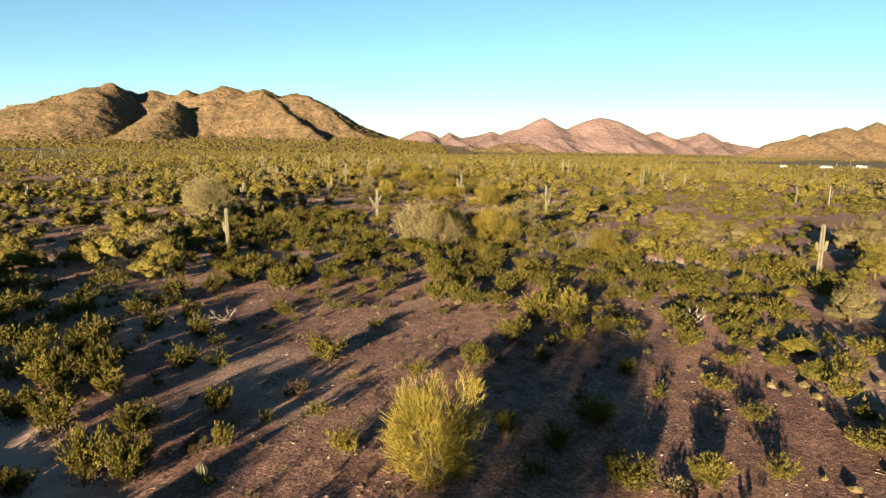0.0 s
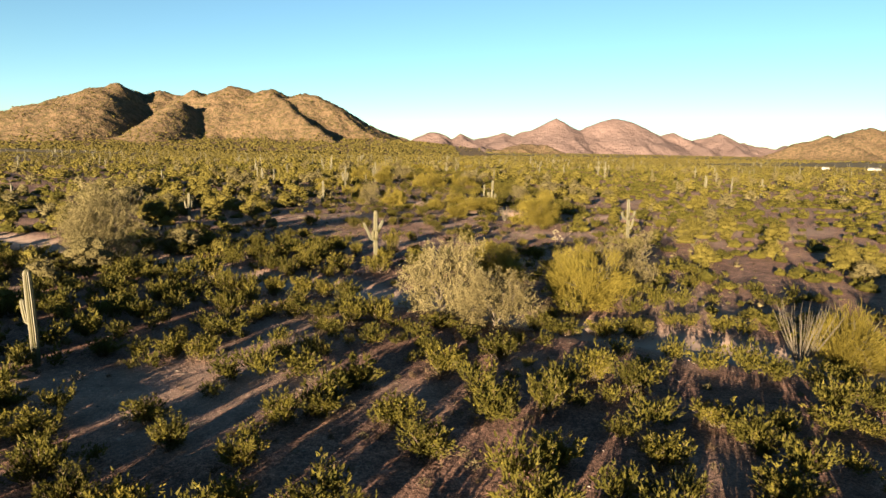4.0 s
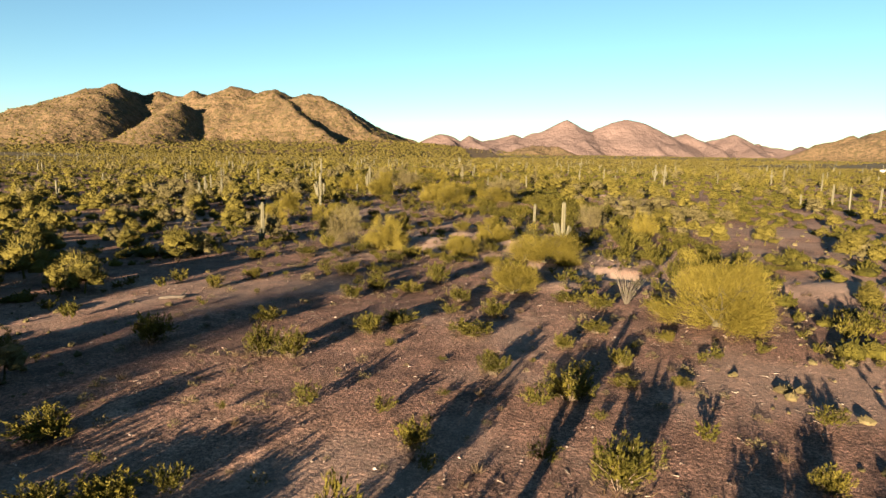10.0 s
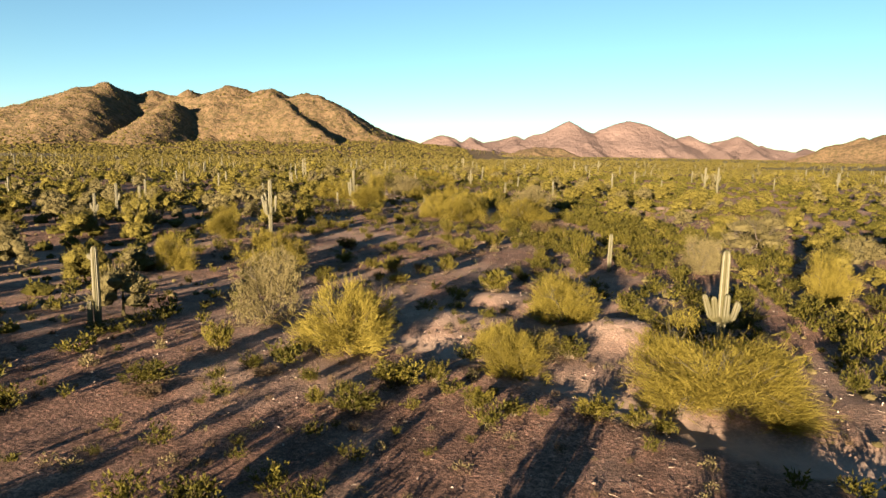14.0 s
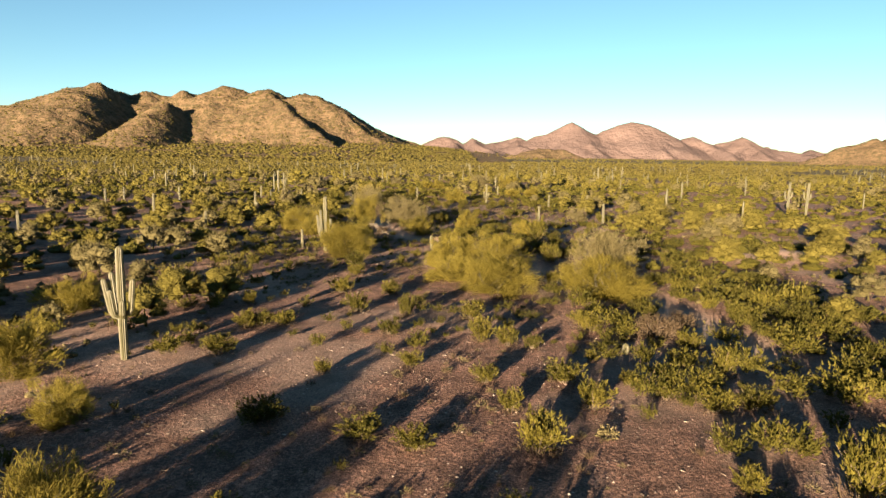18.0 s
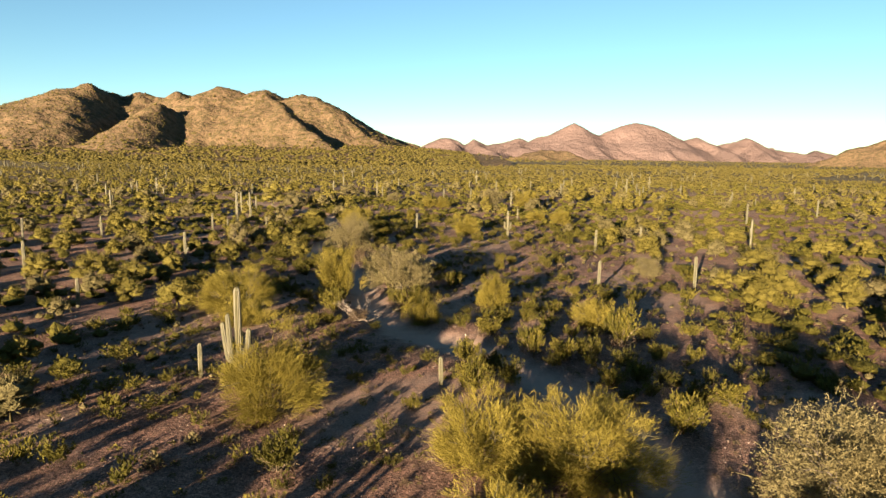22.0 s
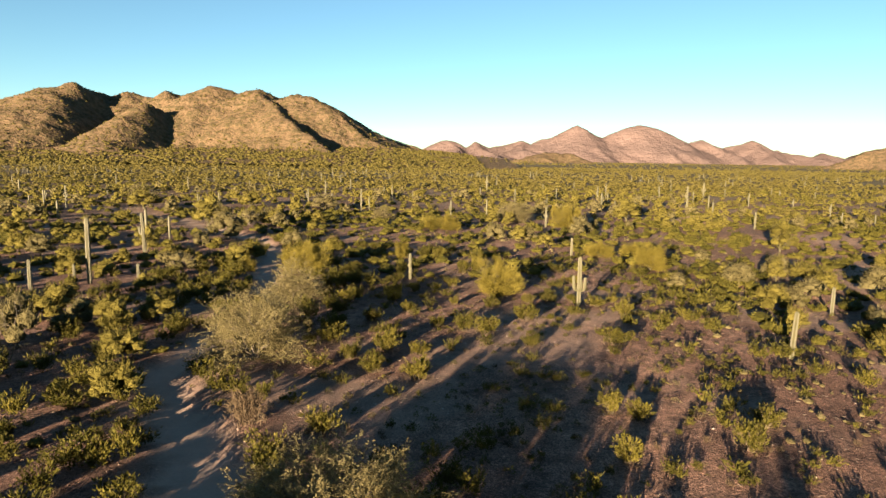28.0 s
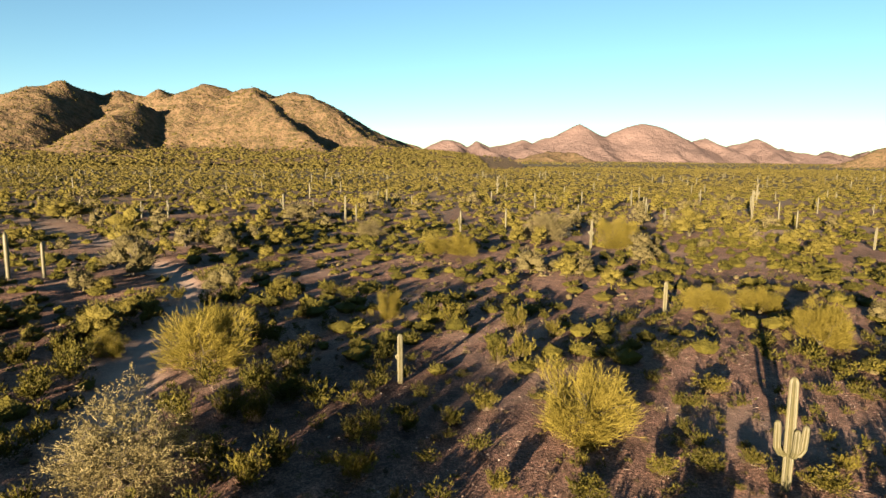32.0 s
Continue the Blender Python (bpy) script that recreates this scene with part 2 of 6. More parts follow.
DOORWAY_SHADE = bark("doorway_shade", (0.03, 0.03, 0.03), (0.06, 0.06, 0.06), 1.0, 0.5)
TIN = bark("tin_roof", (0.138, 0.132, 0.121), (0.198, 0.187, 0.176), 0.9, 0.45)


# ---- mesh helpers ----
rng = np.random.default_rng(7)


def mesh_np(name, verts, tris, mat, smooth=False):
    me = bpy.data.meshes.new(name)
    verts = np.ascontiguousarray(verts, np.float32)
    tris = np.ascontiguousarray(tris, np.int32)
    me.vertices.add(len(verts))
    me.vertices.foreach_set("co", verts.ravel())
    me.loops.add(tris.size)
    me.loops.foreach_set("vertex_index", tris.ravel())
    me.polygons.add(len(tris))
    me.polygons.foreach_set("loop_start", np.arange(0, tris.size, 3, dtype=np.int32))
    me.polygons.foreach_set("use_smooth", np.full(len(tris), smooth))
    me.update(calc_edges=True)
    me.materials.append(mat)
    return me


def merged(pieces):
    vs, fs, n = [], [], 0
    for v, f in pieces:
        vs.append(v)
        fs.append(np.asarray(f) + n)
        n += len(v)
    return np.concatenate(vs), np.concatenate(fs)


def unit(a):
    return a / np.maximum(np.linalg.norm(a, axis=-1, keepdims=True), 1e-9)


def leaves(r, centres, ways, length, width):
    """One pointed leaf or twig tip at each centre, along its way."""
    n = len(centres)
    ways = unit(ways)
    side = unit(np.cross(ways, r.normal(size=(n, 3))))
    ln = length * r.uniform(0.6, 1.4, (n, 1))
    wd = width * r.uniform(0.6, 1.4, (n, 1))
    v = np.stack([centres - side * wd - ways * ln * 0.3, centres + side * wd - ways * ln * 0.3, centres + ways * ln * 0.7], 1).reshape(-1, 3)
    return v, np.arange(3 * n).reshape(-1, 3)


def tube(points, radii, sides=5):
    """A tapering tube along points."""
    p = np.asarray(points, float)
    d = unit(np.gradient(p, axis=0))
    ref = np.array([0.31, 0.95, 0.05])
    a = unit(np.cross(d, ref))
    b = np.cross(d, a)
    ang = np.arange(sides) * 2 * math.pi / sides
    rad = np.asarray(radii, float)[:, None, None]
    v = p[:, None] + rad * (a[:, None] * np.cos(ang)[None, :, None] + b[:, None] * np.sin(ang)[None, :, None])
    v = np.concatenate([v.reshape(-1, 3), p[-1:]])
    f = []
    for i in range(len(p) - 1):
        for j in range(sides):
            k = (j + 1) % sides
            q = (i * sides + j, i * sides + k, (i + 1) * sides + k, (i + 1) * sides + j)
            f += [(q[0], q[1], q[2]), (q[0], q[2], q[3])]
    top = (len(p) - 1) * sides
    f += [(top + j, top + (j + 1) % sides, len(v) - 1) for j in range(sides)]
    return v, np.array(f)


def fbm(x, y, seed, octaves=4, gain=0.5):
    """Smooth noise in numpy, about -1 to 1."""
    total, amp = np.zeros(np.broadcast(x, y).shape), 1.0
    for o in range(octaves):
        r = np.random.default_rng(seed * 31 + o)
        grid = r.uniform(-1, 1, (64, 64))
        fx, fy = np.asarray(x) * 2 ** o, np.asarray(y) * 2 ** o
        ix, iy = np.floor(fx).astype(int), np.floor(fy).astype(int)
        u, v = fx - ix, fy - iy
        u, v = u * u * (3 - 2 * u), v * v * (3 - 2 * v)
        g = lambda i, j: grid[(ix + i) % 64, (iy + j) % 64]
        total += amp * ((g(0, 0) * (1 - u) + g(1, 0) * u) * (1 - v) + (g(0, 1) * (1 - u) + g(1, 1) * u) * v)
        amp *= gain
    return total


def along(x, y, line):
    """Distance from a polyline."""
    best = np.full(np.broadcast(x, y).shape, 1e9)
    for (ax, ay), (bx, by) in zip(line, line[1:]):
        dx, dy = bx - ax, by - ay
        k = np.clip(((x - ax) * dx + (y - ay) * dy) / (dx * dx + dy * dy), 0, 1)
        best = np.minimum(best, np.hypot(x - ax - k * dx, y - ay - k * dy))
    return best


WASHES = [
    ([(-62, 134), (-45, 122), (-30, 114), (-15, 107), (-6, 102), (3, 96), (12, 90), (24, 84), (40, 74)], 1.9),
    ([(-40, 52), (-26, 36), (-18.5, 28), (-13, 22.5), (-7, 12)], 1.2),
    ([(20, 244), (18.2, 253), (17.8, 261), (13, 268), (8, 276), (7.2, 284), (2, 293), (-4, 301), (-9, 305), (-13, 315), (-15, 326), (-18, 337), (-23, 347), (-28, 356), (-27, 366), (-24, 376), (-29, 391), (-32, 401), (-35, 419), (-42, 433), (-75, 472), (-110, 500)], 1.5),
    ([(-10, 196.5), (-5, 193.6), (-1.8, 191), (1.7, 187.8), (5.5, 184), (9.3, 179.7), (13.1, 177), (20, 172.5), (30, 166)], 0.35),
]


# low sandy banks: place, half width and height
BANKS = [(-2, 197, 4.5, 0.8), (2.4, 204, 4, 0.7), (9.8, 195, 4, 0.9), (14.9, 203, 4, 0.6), (20.6, 181, 3.5, 0.4), (10.2, 168, 3, 0.5), (36.5, 167, 6, 0.9), (17, 177, 3.5, 0.5), (41, 287, 6, 0.9), (48, 291, 6, 0.8), (66, 485, 9, 1.2), (-2.5, 193, 3, 0.5)]


def bank_height(x, y):
    h = np.zeros(np.broadcast(x, y).shape)
    for bx, by, w, tall in BANKS:
        d = np.hypot(x - bx, (y - by) * 1.3) / w + 0.25 * fbm(np.asarray(x) * 0.3, np.asarray(y) * 0.3, 8, 2)
        h = np.maximum(h, tall * np.clip(1.25 - d, 0, 1))
    return h


def wash_depth(x, y, edge=0.9):
    s = np.zeros(np.broadcast(x, y).shape)
    wob = 0.7 * fbm(np.asarray(x) * 0.12, np.asarray(y) * 0.12, 5, 3)
    for line, half in WASHES:
        d = along(x, y, line) + wob * max(1.0, edge * 0.9)
        s = np.maximum(s, np.clip((half + edge - d) / edge, 0, 1))
    return s * s * (3 - 2 * s)


def height(x, y):
    x, y = np.asarray(x, float), np.asarray(y, float)
    h = 0.28 * fbm(x / 38, y / 38, 1, 3) + 0.07 * fbm(x / 6, y / 6, 2, 3)
    return h + bank_height(x, y) - 0.45 * wash_depth(x, y)


def spaced(lo, hi, fine_lo, fine_hi, step, grow):
    a = list(np.arange(fine_lo, fine_hi + step, step))
    s = step
    while a[-1] < hi:
        s *= grow
        a.append(a[-1] + s)
    s = step
    while a[0] > lo:
        s *= grow
        a.insert(0, a[0] - s)
    return np.array(a)


def build_ground():
    xs = spaced(-4200, 4200, -45, 45, 1.2, 1.12)
    ys = spaced(-900, 4950, 8, 450, 1.25, 1.09)
    gx, gy = np.meshgrid(xs, ys)
    z = height(gx, gy)
    v = np.stack([gx, gy, z], -1).reshape(-1, 3)
    nx, ny = len(xs), len(ys)
    i = (np.arange(ny - 1)[:, None] * nx + np.arange(nx - 1)).ravel()
    t = np.concatenate([np.stack([i, i + 1, i + nx + 1], 1), np.stack([i, i + nx + 1, i + nx], 1)])
    me = mesh_np("ground", v, t, SOIL, True)
    at = me.attributes.new("sand", "FLOAT", "POINT")
    at.data.foreach_set("value", np.maximum.reduce([wash_depth(gx, gy), 0.3 * wash_depth(gx, gy, 2.6), np.clip(bank_height(gx, gy) * 0.9, 0, 0.6), np.clip(0.75 * fbm(gx / 11, gy / 11, 51, 4, 0.6) - 0.12, 0, 0.34)]).ravel().astype(np.float32))
    at = me.attributes.new("scrub", "FLOAT", "POINT")
    d = np.hypot(gx, np.maximum(gy - 300, 0) * 1.0)
    at.data.foreach_set("value", (np.clip((d - 130) / 360, 0, 1) * 0.85).ravel().astype(np.float32))
    tagged(new("ground", me), "pinkish gravelly desert soil with pale sandy washes", "ground", kind="structure")


build_ground()


# ---- hills ----
def heightfield(name, x0, x1, y0, y1, step, fn, mat, label, category):
    xs, ys = np.arange(x0, x1 + step, step), np.arange(y0, y1 + step, step)
    gx, gy = np.meshgrid(xs, ys)
    z = fn(gx, gy)
    v = np.stack([gx, gy, z], -1).reshape(-1, 3)
    nx, ny = len(xs), len(ys)
    i = (np.arange(ny - 1)[:, None] * nx + np.arange(nx - 1)).ravel()
    t = np.concatenate([np.stack([i, i + 1, i + nx + 1], 1), np.stack([i, i + nx + 1, i + nx], 1)])
    keep = (z.ravel()[t] > -3).any(1)
    tagged(new(name, mesh_np(name, v, t[keep], mat, True)), label, category, kind="structure")


def spur(x, y, ax, ay, ah, bx, by, bh, steep_right, steep_left, hollow=1.0):
    """A rocky spur whose crest runs down from a to b, with a slope on either side."""
    dx, dy = bx - ax, by - ay
    ln = math.hypot(dx, dy)
    k = ((x - ax) * dx + (y - ay) * dy) / (ln * ln)
    kc = np.clip(k, 0, 1)
    off = ((x - ax) * dy - (y - ay) * dx) / ln
    past = np.maximum(np.maximum(-k, k - 1), 0) * ln
    crest = ah + (bh - ah) * kc ** hollow
    slope = np.where(off > 0, steep_left, steep_right)
    return crest - np.hypot(off * slope, past * max(steep_right, steep_left, 0.55))


def chain(x, y, points, right, left):
    """A spur of several stretches, from its peak down to its foot: (x, y, height)."""
    h = np.full(x.shape, -50.0)
    for (ax, ay, ah), (bx, by, bh) in zip(points, points[1:]):
        h = np.maximum(h, spur(x, y, ax, ay, ah, bx, by, bh, right, left))
    return h


def left_hill(x, y):
    wx = x + 9 * fbm(x / 110, y / 110, 11, 3)
    wy = y + 14 * fbm(x / 140, y / 140, 12, 3)
    h = np.full(x.shape, -50.0)
    # peaks along the crest with the spurs that come down from them towards the plain
    for points, right, left in (
            ([(-1079, 1700, 84), (-987, 1500, 26)], 0.22, 0.3),
            ([(-994, 1700, 109), (-937, 1560, 60), (-875, 1440, 27)], 0.22, 0.33),
            ([(-909, 1700, 131), (-858, 1580, 82), (-781, 1440, 34)], 0.22, 0.36),
            ([(-789, 1700, 150), (-770, 1640, 140)], 0.75, 0.36),
            ([(-679, 1700, 147), (-676, 1660, 108), (-639, 1580, 68), (-569, 1470, 33)], 0.26, 0.9),
            ([(-588, 1700, 148), (-585, 1640, 112), (-560, 1560, 80)], 0.5, 0.8),
            ([(-501, 1700, 162), (-485, 1600, 106), (-470, 1500, 56), (-456, 1420, 22)], 0.27, 0.5),
            ([(-467, 1700, 142), (-412, 1560, 78), (-371, 1430, 28)], 0.27, 0.45),
            ([(-396, 1700, 158), (-360, 1620, 126), (-296, 1530, 82), (-234, 1460, 48), (-195, 1400, 22)], 0.62, 0.42),
            ([(-308, 1700, 152), (-231, 1640, 104), (-158, 1580, 62), (-68, 1520, 21)], 0.7, 0.48)):
        h = np.maximum(h, chain(wx, wy, points, right, left))
        px, ph = points[0][0], points[0][2]
        h = np.maximum(h, spur(wx, wy, px, 1700, ph, px - 60, 2050, 10, 0.5, 0.5))
    h = np.maximum(h, chain(x, wy, [(-308, 1700, 152), (-184, 1690, 86), (-58, 1680, 18)], 0.7, 0.95))
    h = np.maximum(h, spur(wx, wy, -1079, 1700, 84, -1700, 1750, 40, 0.5, 0.5))
    crest = np.interp(wx, [-1100, -994, -909, -840, -789, -735, -679, -632, -588, -545, -501, -467, -430, -396, -350, -308], [80, 107, 130, 136, 160, 138, 146, 136, 145, 138, 157, 139, 146, 154, 146, 149])
    back = np.where((wx > -1100) & (wx < -308), crest - 1.0 * np.abs(wy - 1712), -50)
    h = np.maximum(h, back)
    # blunt shoulders that stand out before the crest, steep on the side turned from the sun
    for px, py, ph, right, left, front, behind in ((-734, 1590, 154, 0.95, 0.36, 0.42, 0.12), (-728, 1530, 86, 0.85, 0.42, 0.34, 0.12), (-556, 1530, 112, 1.1, 0.75, 0.42, 0.2)):
        dx, dy = wx - px, wy - py
        h = np.maximum(h, ph - np.hypot(dx * np.where(dx > 0, right, left), dy * np.where(dy < 0, front, behind)))
    skirt = 34 - 0.085 * np.maximum(np.hypot(np.maximum(np.abs(x + 700) - 440, 0), y - 1700) - 180, 0)
    h = np.maximum(h, skirt)
    # the apron of debris below the bowls
    top = np.clip(56 - 0.1 * (x + 680), 20, 56) * np.clip((-150 - x) / 120, 0, 1)
    h = np.maximum(h, top - 0.34 * np.abs(1500 - 25 * np.clip((x + 660) / 120, 0, 1) - wy))
    rough = 4 * fbm(x / 60, y / 60, 13, 5, 0.6) + 2.2 * fbm(x / 22, y / 22, 14, 3, 0.65)
    return h + rough * np.clip(h / 60, 0, 1) - 1.0


def far_range(x, y):
    wx = x + 60 * fbm(x / 300, y / 300, 21, 3)
    wy = y + 60 * fbm(x / 300, y / 300, 22, 3)
    h = np.full(x.shape, -50.0)
    for px, ph in ((51, 136), (295, 126), (560, 150), (743, 150), (944, 242), (1110, 178), (1351, 262), (1540, 192), (1809, 165), (2097, 162), (2350, 108), (2650, 92), (2950, 90)):
        h = np.maximum(h, spur(wx, wy, px, 4700, ph, px + 90, 4180, 8, 0.5, 0.42, 0.8))
        h = np.maximum(h, spur(wx, wy, px, 4700, ph, px, 4900, ph * 0.6, 0.42, 0.42))
        h = np.maximum(h, spur(wx, wy, px, 4700, ph * 0.8, px - 170, 4300, 6, 0.5, 0.42, 0.8))
    rough = 8 * fbm(x / 150, y / 150, 23, 5, 0.55)
    return h + rough * np.clip(h / 120, 0.05, 1) - 2


def right_hill(x, y):
    wx = x + 25 * fbm(x / 160, y / 160, 31, 3)
    h = np.full(x.shape, -50.0)
    for px, py, ph, fx, fy in ((1319, 2110, 84, 1330, 1850), (1452, 2110, 116, 1470, 1800), (1584, 2110, 128, 1600, 1790), (1750, 2110, 140, 1760, 1800), (1950, 2110, 120, 1960, 1800)):
        h = np.maximum(h, spur(wx, y, px, py, ph, fx, fy, 12, 0.4, 0.42, 0.8))
        h = np.maximum(h, spur(wx, y, px, py, ph, px + 20, 2450, 5, 0.4, 0.4))
    h = np.maximum(h, chain(wx, y, [(1319, 2110, 84), (1224, 2110, 58), (1060, 2100, 8)], 0.4, 0.4))
    return h + 5 * fbm(x / 70, y / 70, 33, 4, 0.6) * np.clip(h / 50, 0, 1) - 1


def low_hill(x, y):
    h = spur(x, y, 440, 3000, 56, 560, 2960, 30, 0.3, 0.28)
    h = np.maximum(h, spur(x, y, 440, 3000, 52, 330, 2900, 16, 0.3, 0.28))
    h = np.maximum(h, spur(x, y, 520, 3000, 46, 600, 2800, 5, 0.35, 0.3))
    return h + 6 * fbm(x / 60, y / 60, 41, 4, 0.6) - 3


heightfield("hill", -1900, 120, 1180, 2200, 7, left_hill, HILL, "tan rocky hill with shaded gullies and scattered scrub", "hill")
heightfield("mountain_range", -500, 3400, 4000, 4950, 16, far_range, FAR_ROCK, "pinkish bare desert mountains on the horizon", "mountain")
heightfield("hill", 900, 2300, 1700, 2500, 12, right_hill, HILL, "low tan hill speckled with desert scrub", "hill")
heightfield("hill", 180, 740, 2720, 3200, 9, low_hill, HILL, "small scrub-covered knoll before the mountains", "hill")


# ---- plants: one builder for each kind ----
def part(name, mesh, parent, label="", m=None):
    ob = new(name, mesh)
    ob.parent = parent
    if m is not None:
        ob.matrix_local = m
    if label:
        ob["label"] = label
    return ob


def creosote_shape(seed, n_leaf=2300, leaf=0.095, slim=0.24):
    """A bush one metre high and about 1.5 m wide: thin stems that fan out, with upright leafy sprays along them and at their tips."""
    r = np.random.default_rng(seed)
    stems, hubs, aim, big = [], [], [], []
    n = 24
    for i in range(n):
        a = i * 2.4 + r.uniform(-0.4, 0.4)
        out = math.sqrt(r.uniform(0.03, 1)) * 0.66
        tip = np.array([math.cos(a) * out, math.sin(a) * out, r.uniform(0.55, 1.0) * (1.0 - 0.5 * out)])
        mid = tip * [0.42, 0.42, 0.5]
        root = np.array([math.cos(a), math.sin(a), 0]) * 0.06
        stems.append(tube([root - [0, 0, 0.15], mid, tip], [0.018, 0.012, 0.004], 3))
        lean = unit(tip * [0.7, 0.7, 0.6] + [0, 0, 0.35])
        for t in (0.4, 0.62, 0.85):
            p = root + (mid - root) * t * 2 if t < 0.5 else mid + (tip - mid) * (t - 0.5) * 2
            for _ in range(2):
                hubs.append(p + r.normal(size=3) * 0.07)
                aim.append(unit(lean + r.normal(size=3) * 0.28))
                big.append(0.5 + 0.6 * t)
    hubs, aim, big = np.array(hubs), np.array(aim), np.array(big)
    k = r.integers(len(hubs), size=n_leaf)
    # leaves stand along each spray, slender at its tip
    t = r.uniform(0, 1, (n_leaf, 1))
    off = r.normal(size=(n_leaf, 3)) * (0.055 - 0.03 * t)
    c = hubs[k] + aim[k] * (t * 0.3 * big[k][:, None]) + off
    w = aim[k] * 0.9 + unit(off) * 0.5
    c[:, 2] = np.maximum(c[:, 2], 0.05)
    return merged(stems), leaves(r, c, w, leaf, leaf * slim)


def mound(r, sides=6, wide=0.75, tall=1.0):
    """A small uneven leafy mound of few faces."""
    a = np.arange(sides) * 2 * math.pi / sides
    rings = []
    for rad, z in ((0.8, 0.06), (1.0, 0.5)):
        k = rad * wide * r.uniform(0.75, 1.2, sides)
        rings.append(np.stack([np.cos(a) * k, np.sin(a) * k, z * tall * r.uniform(0.8, 1.2, sides)], 1))
        a = a + math.pi / sides
    v = np.concatenate(rings + [[[r.normal() * 0.1 * wide, r.normal() * 0.1 * wide, tall * r.uniform(0.85, 1.05)]]])
    f = []
    for j in range(sides):
        k = (j + 1) % sides
        f += [(j, k, sides + j), (k, sides + k, sides + j), (sides + j, sides + k, 2 * sides)]
    return v, np.array(f)


def far_bush_shape(seed, n_leaf=16, leaf=0.35, mounds=2):
    """A bush seen from afar: close leafy mounds with loose sprays over them."""
    r = np.random.default_rng(seed)
    pieces = []
    for i in range(mounds):
        v, f = mound(r, 5 if mounds > 1 else 6, r.uniform(0.36, 0.5) if mounds > 1 else 0.62, r.uniform(0.6, 0.85))
        a = r.uniform(0, 6.28)
        pieces.append((v + np.array([math.cos(a), math.sin(a), 0]) * (0.27 if mounds > 1 else 0), f))
    d = unit(r.normal(size=(n_leaf, 3)))
    d[:, 2] = np.abs(d[:, 2]) * 0.9 + 0.1
    c = d * [0.62, 0.62, 0.8] * r.uniform(0.75, 1.0, (n_leaf, 1))
    pieces.append(leaves(r, c, d + [0, 0, 0.5], leaf, leaf * 0.22))
    return merged(pieces)


def far_tree_shape(seed, n_clump=7, sides=5, n_leaf=90, leaf=0.45, slim=0.16):
    """A low tree seen from afar, 4 m high: leafy clumps on short limbs, gaps between, loose twigs on the outside."""
    r = np.random.default_rng(seed)
    pieces = [tube([(0, 0, -0.2), (0.1, 0, 0.7), (0.3, 0.1, 1.6)], [0.14, 0.1, 0.05], 3)]
    hubs, rad = [], []
    for i in range(n_clump):
        a = i * 2.4 + r.uniform(-0.5, 0.5)
        high = (i + 0.5) / n_clump
        out = 1.35 * math.sqrt(1 - high ** 2) * r.uniform(0.7, 1.15)
        p = np.array([math.cos(a) * out, math.sin(a) * out, 0.45 + 1.9 * high + r.uniform(-0.2, 0.2)])
        wide = r.uniform(0.55, 0.95)
        v, f = mound(r, sides, wide, wide * r.uniform(1.1, 1.5))
        pieces.append((v + p, f))
        hubs.append(p + [0, 0, wide * 0.5])
        rad.append(wide)
    hubs, rad = np.array(hubs), np.array(rad)
    k = r.integers(n_clump, size=n_leaf)
    d = unit(r.normal(size=(n_leaf, 3)) + unit(hubs[k] - [0, 0, 1.0]) * 0.9)
    c = hubs[k] + d * (rad[k] * r.uniform(0.85, 1.2, n_leaf))[:, None]
    c[:, 2] = np.maximum(c[:, 2], 0.2)
    pieces.append(leaves(r, c, d + [0, 0, 0.6], leaf, leaf * slim))
    return merged(pieces)


def low_shrub_shape(seed, n_leaf=220, leaf=0.12):
    """A low rounded shrublet, 0.5 m high and 0.9 m wide."""
    r = np.random.default_rng(seed)
    d = unit(r.normal(size=(n_leaf, 3)))
    d[:, 2] = np.abs(d[:, 2])
    c = d * r.uniform(0.45, 1, (n_leaf, 1)) * [0.45, 0.45, 0.45] + r.normal(size=(n_leaf, 3)) * 0.03
    c[:, 2] = np.maximum(c[:, 2], 0.03)
    stems = [tube([(0, 0, -0.1), tuple(q * 0.75)], [0.015, 0.005], 3) for q in c[:9]]
    return merged(stems), leaves(r, c, d + r.normal(size=(n_leaf, 3)) * 0.4, leaf, leaf * 0.3)


def litter_shape(seed, n=110):
    """Dry grass and dead twigs that gather under a bush."""
    r = np.random.default_rng(seed)
    a, d = r.uniform(0, 2 * math.pi, n), np.sqrt(r.uniform(0.05, 1, n)) * 0.62
    c = np.stack([np.cos(a) * d, np.sin(a) * d, r.uniform(0.03, 0.2, n)], 1)
    w = np.stack([np.cos(a), np.sin(a), r.uniform(0.2, 1.2, n)], 1) + r.normal(size=(n, 3)) * 0.5
    return leaves(r, c, w, 0.16, 0.016)


def tuft_shape(seed, n=70):
    r = np.random.default_rng(seed)
    w = unit(r.normal(size=(n, 3)) * [0.5, 0.5, 0.1] + [0, 0, 0.8])
    c = w * r.uniform(0.08, 0.22, (n, 1)) + r.normal(size=(n, 3)) * [0.08, 0.08, 0]
    return leaves(r, c, w, 0.34, 0.014)


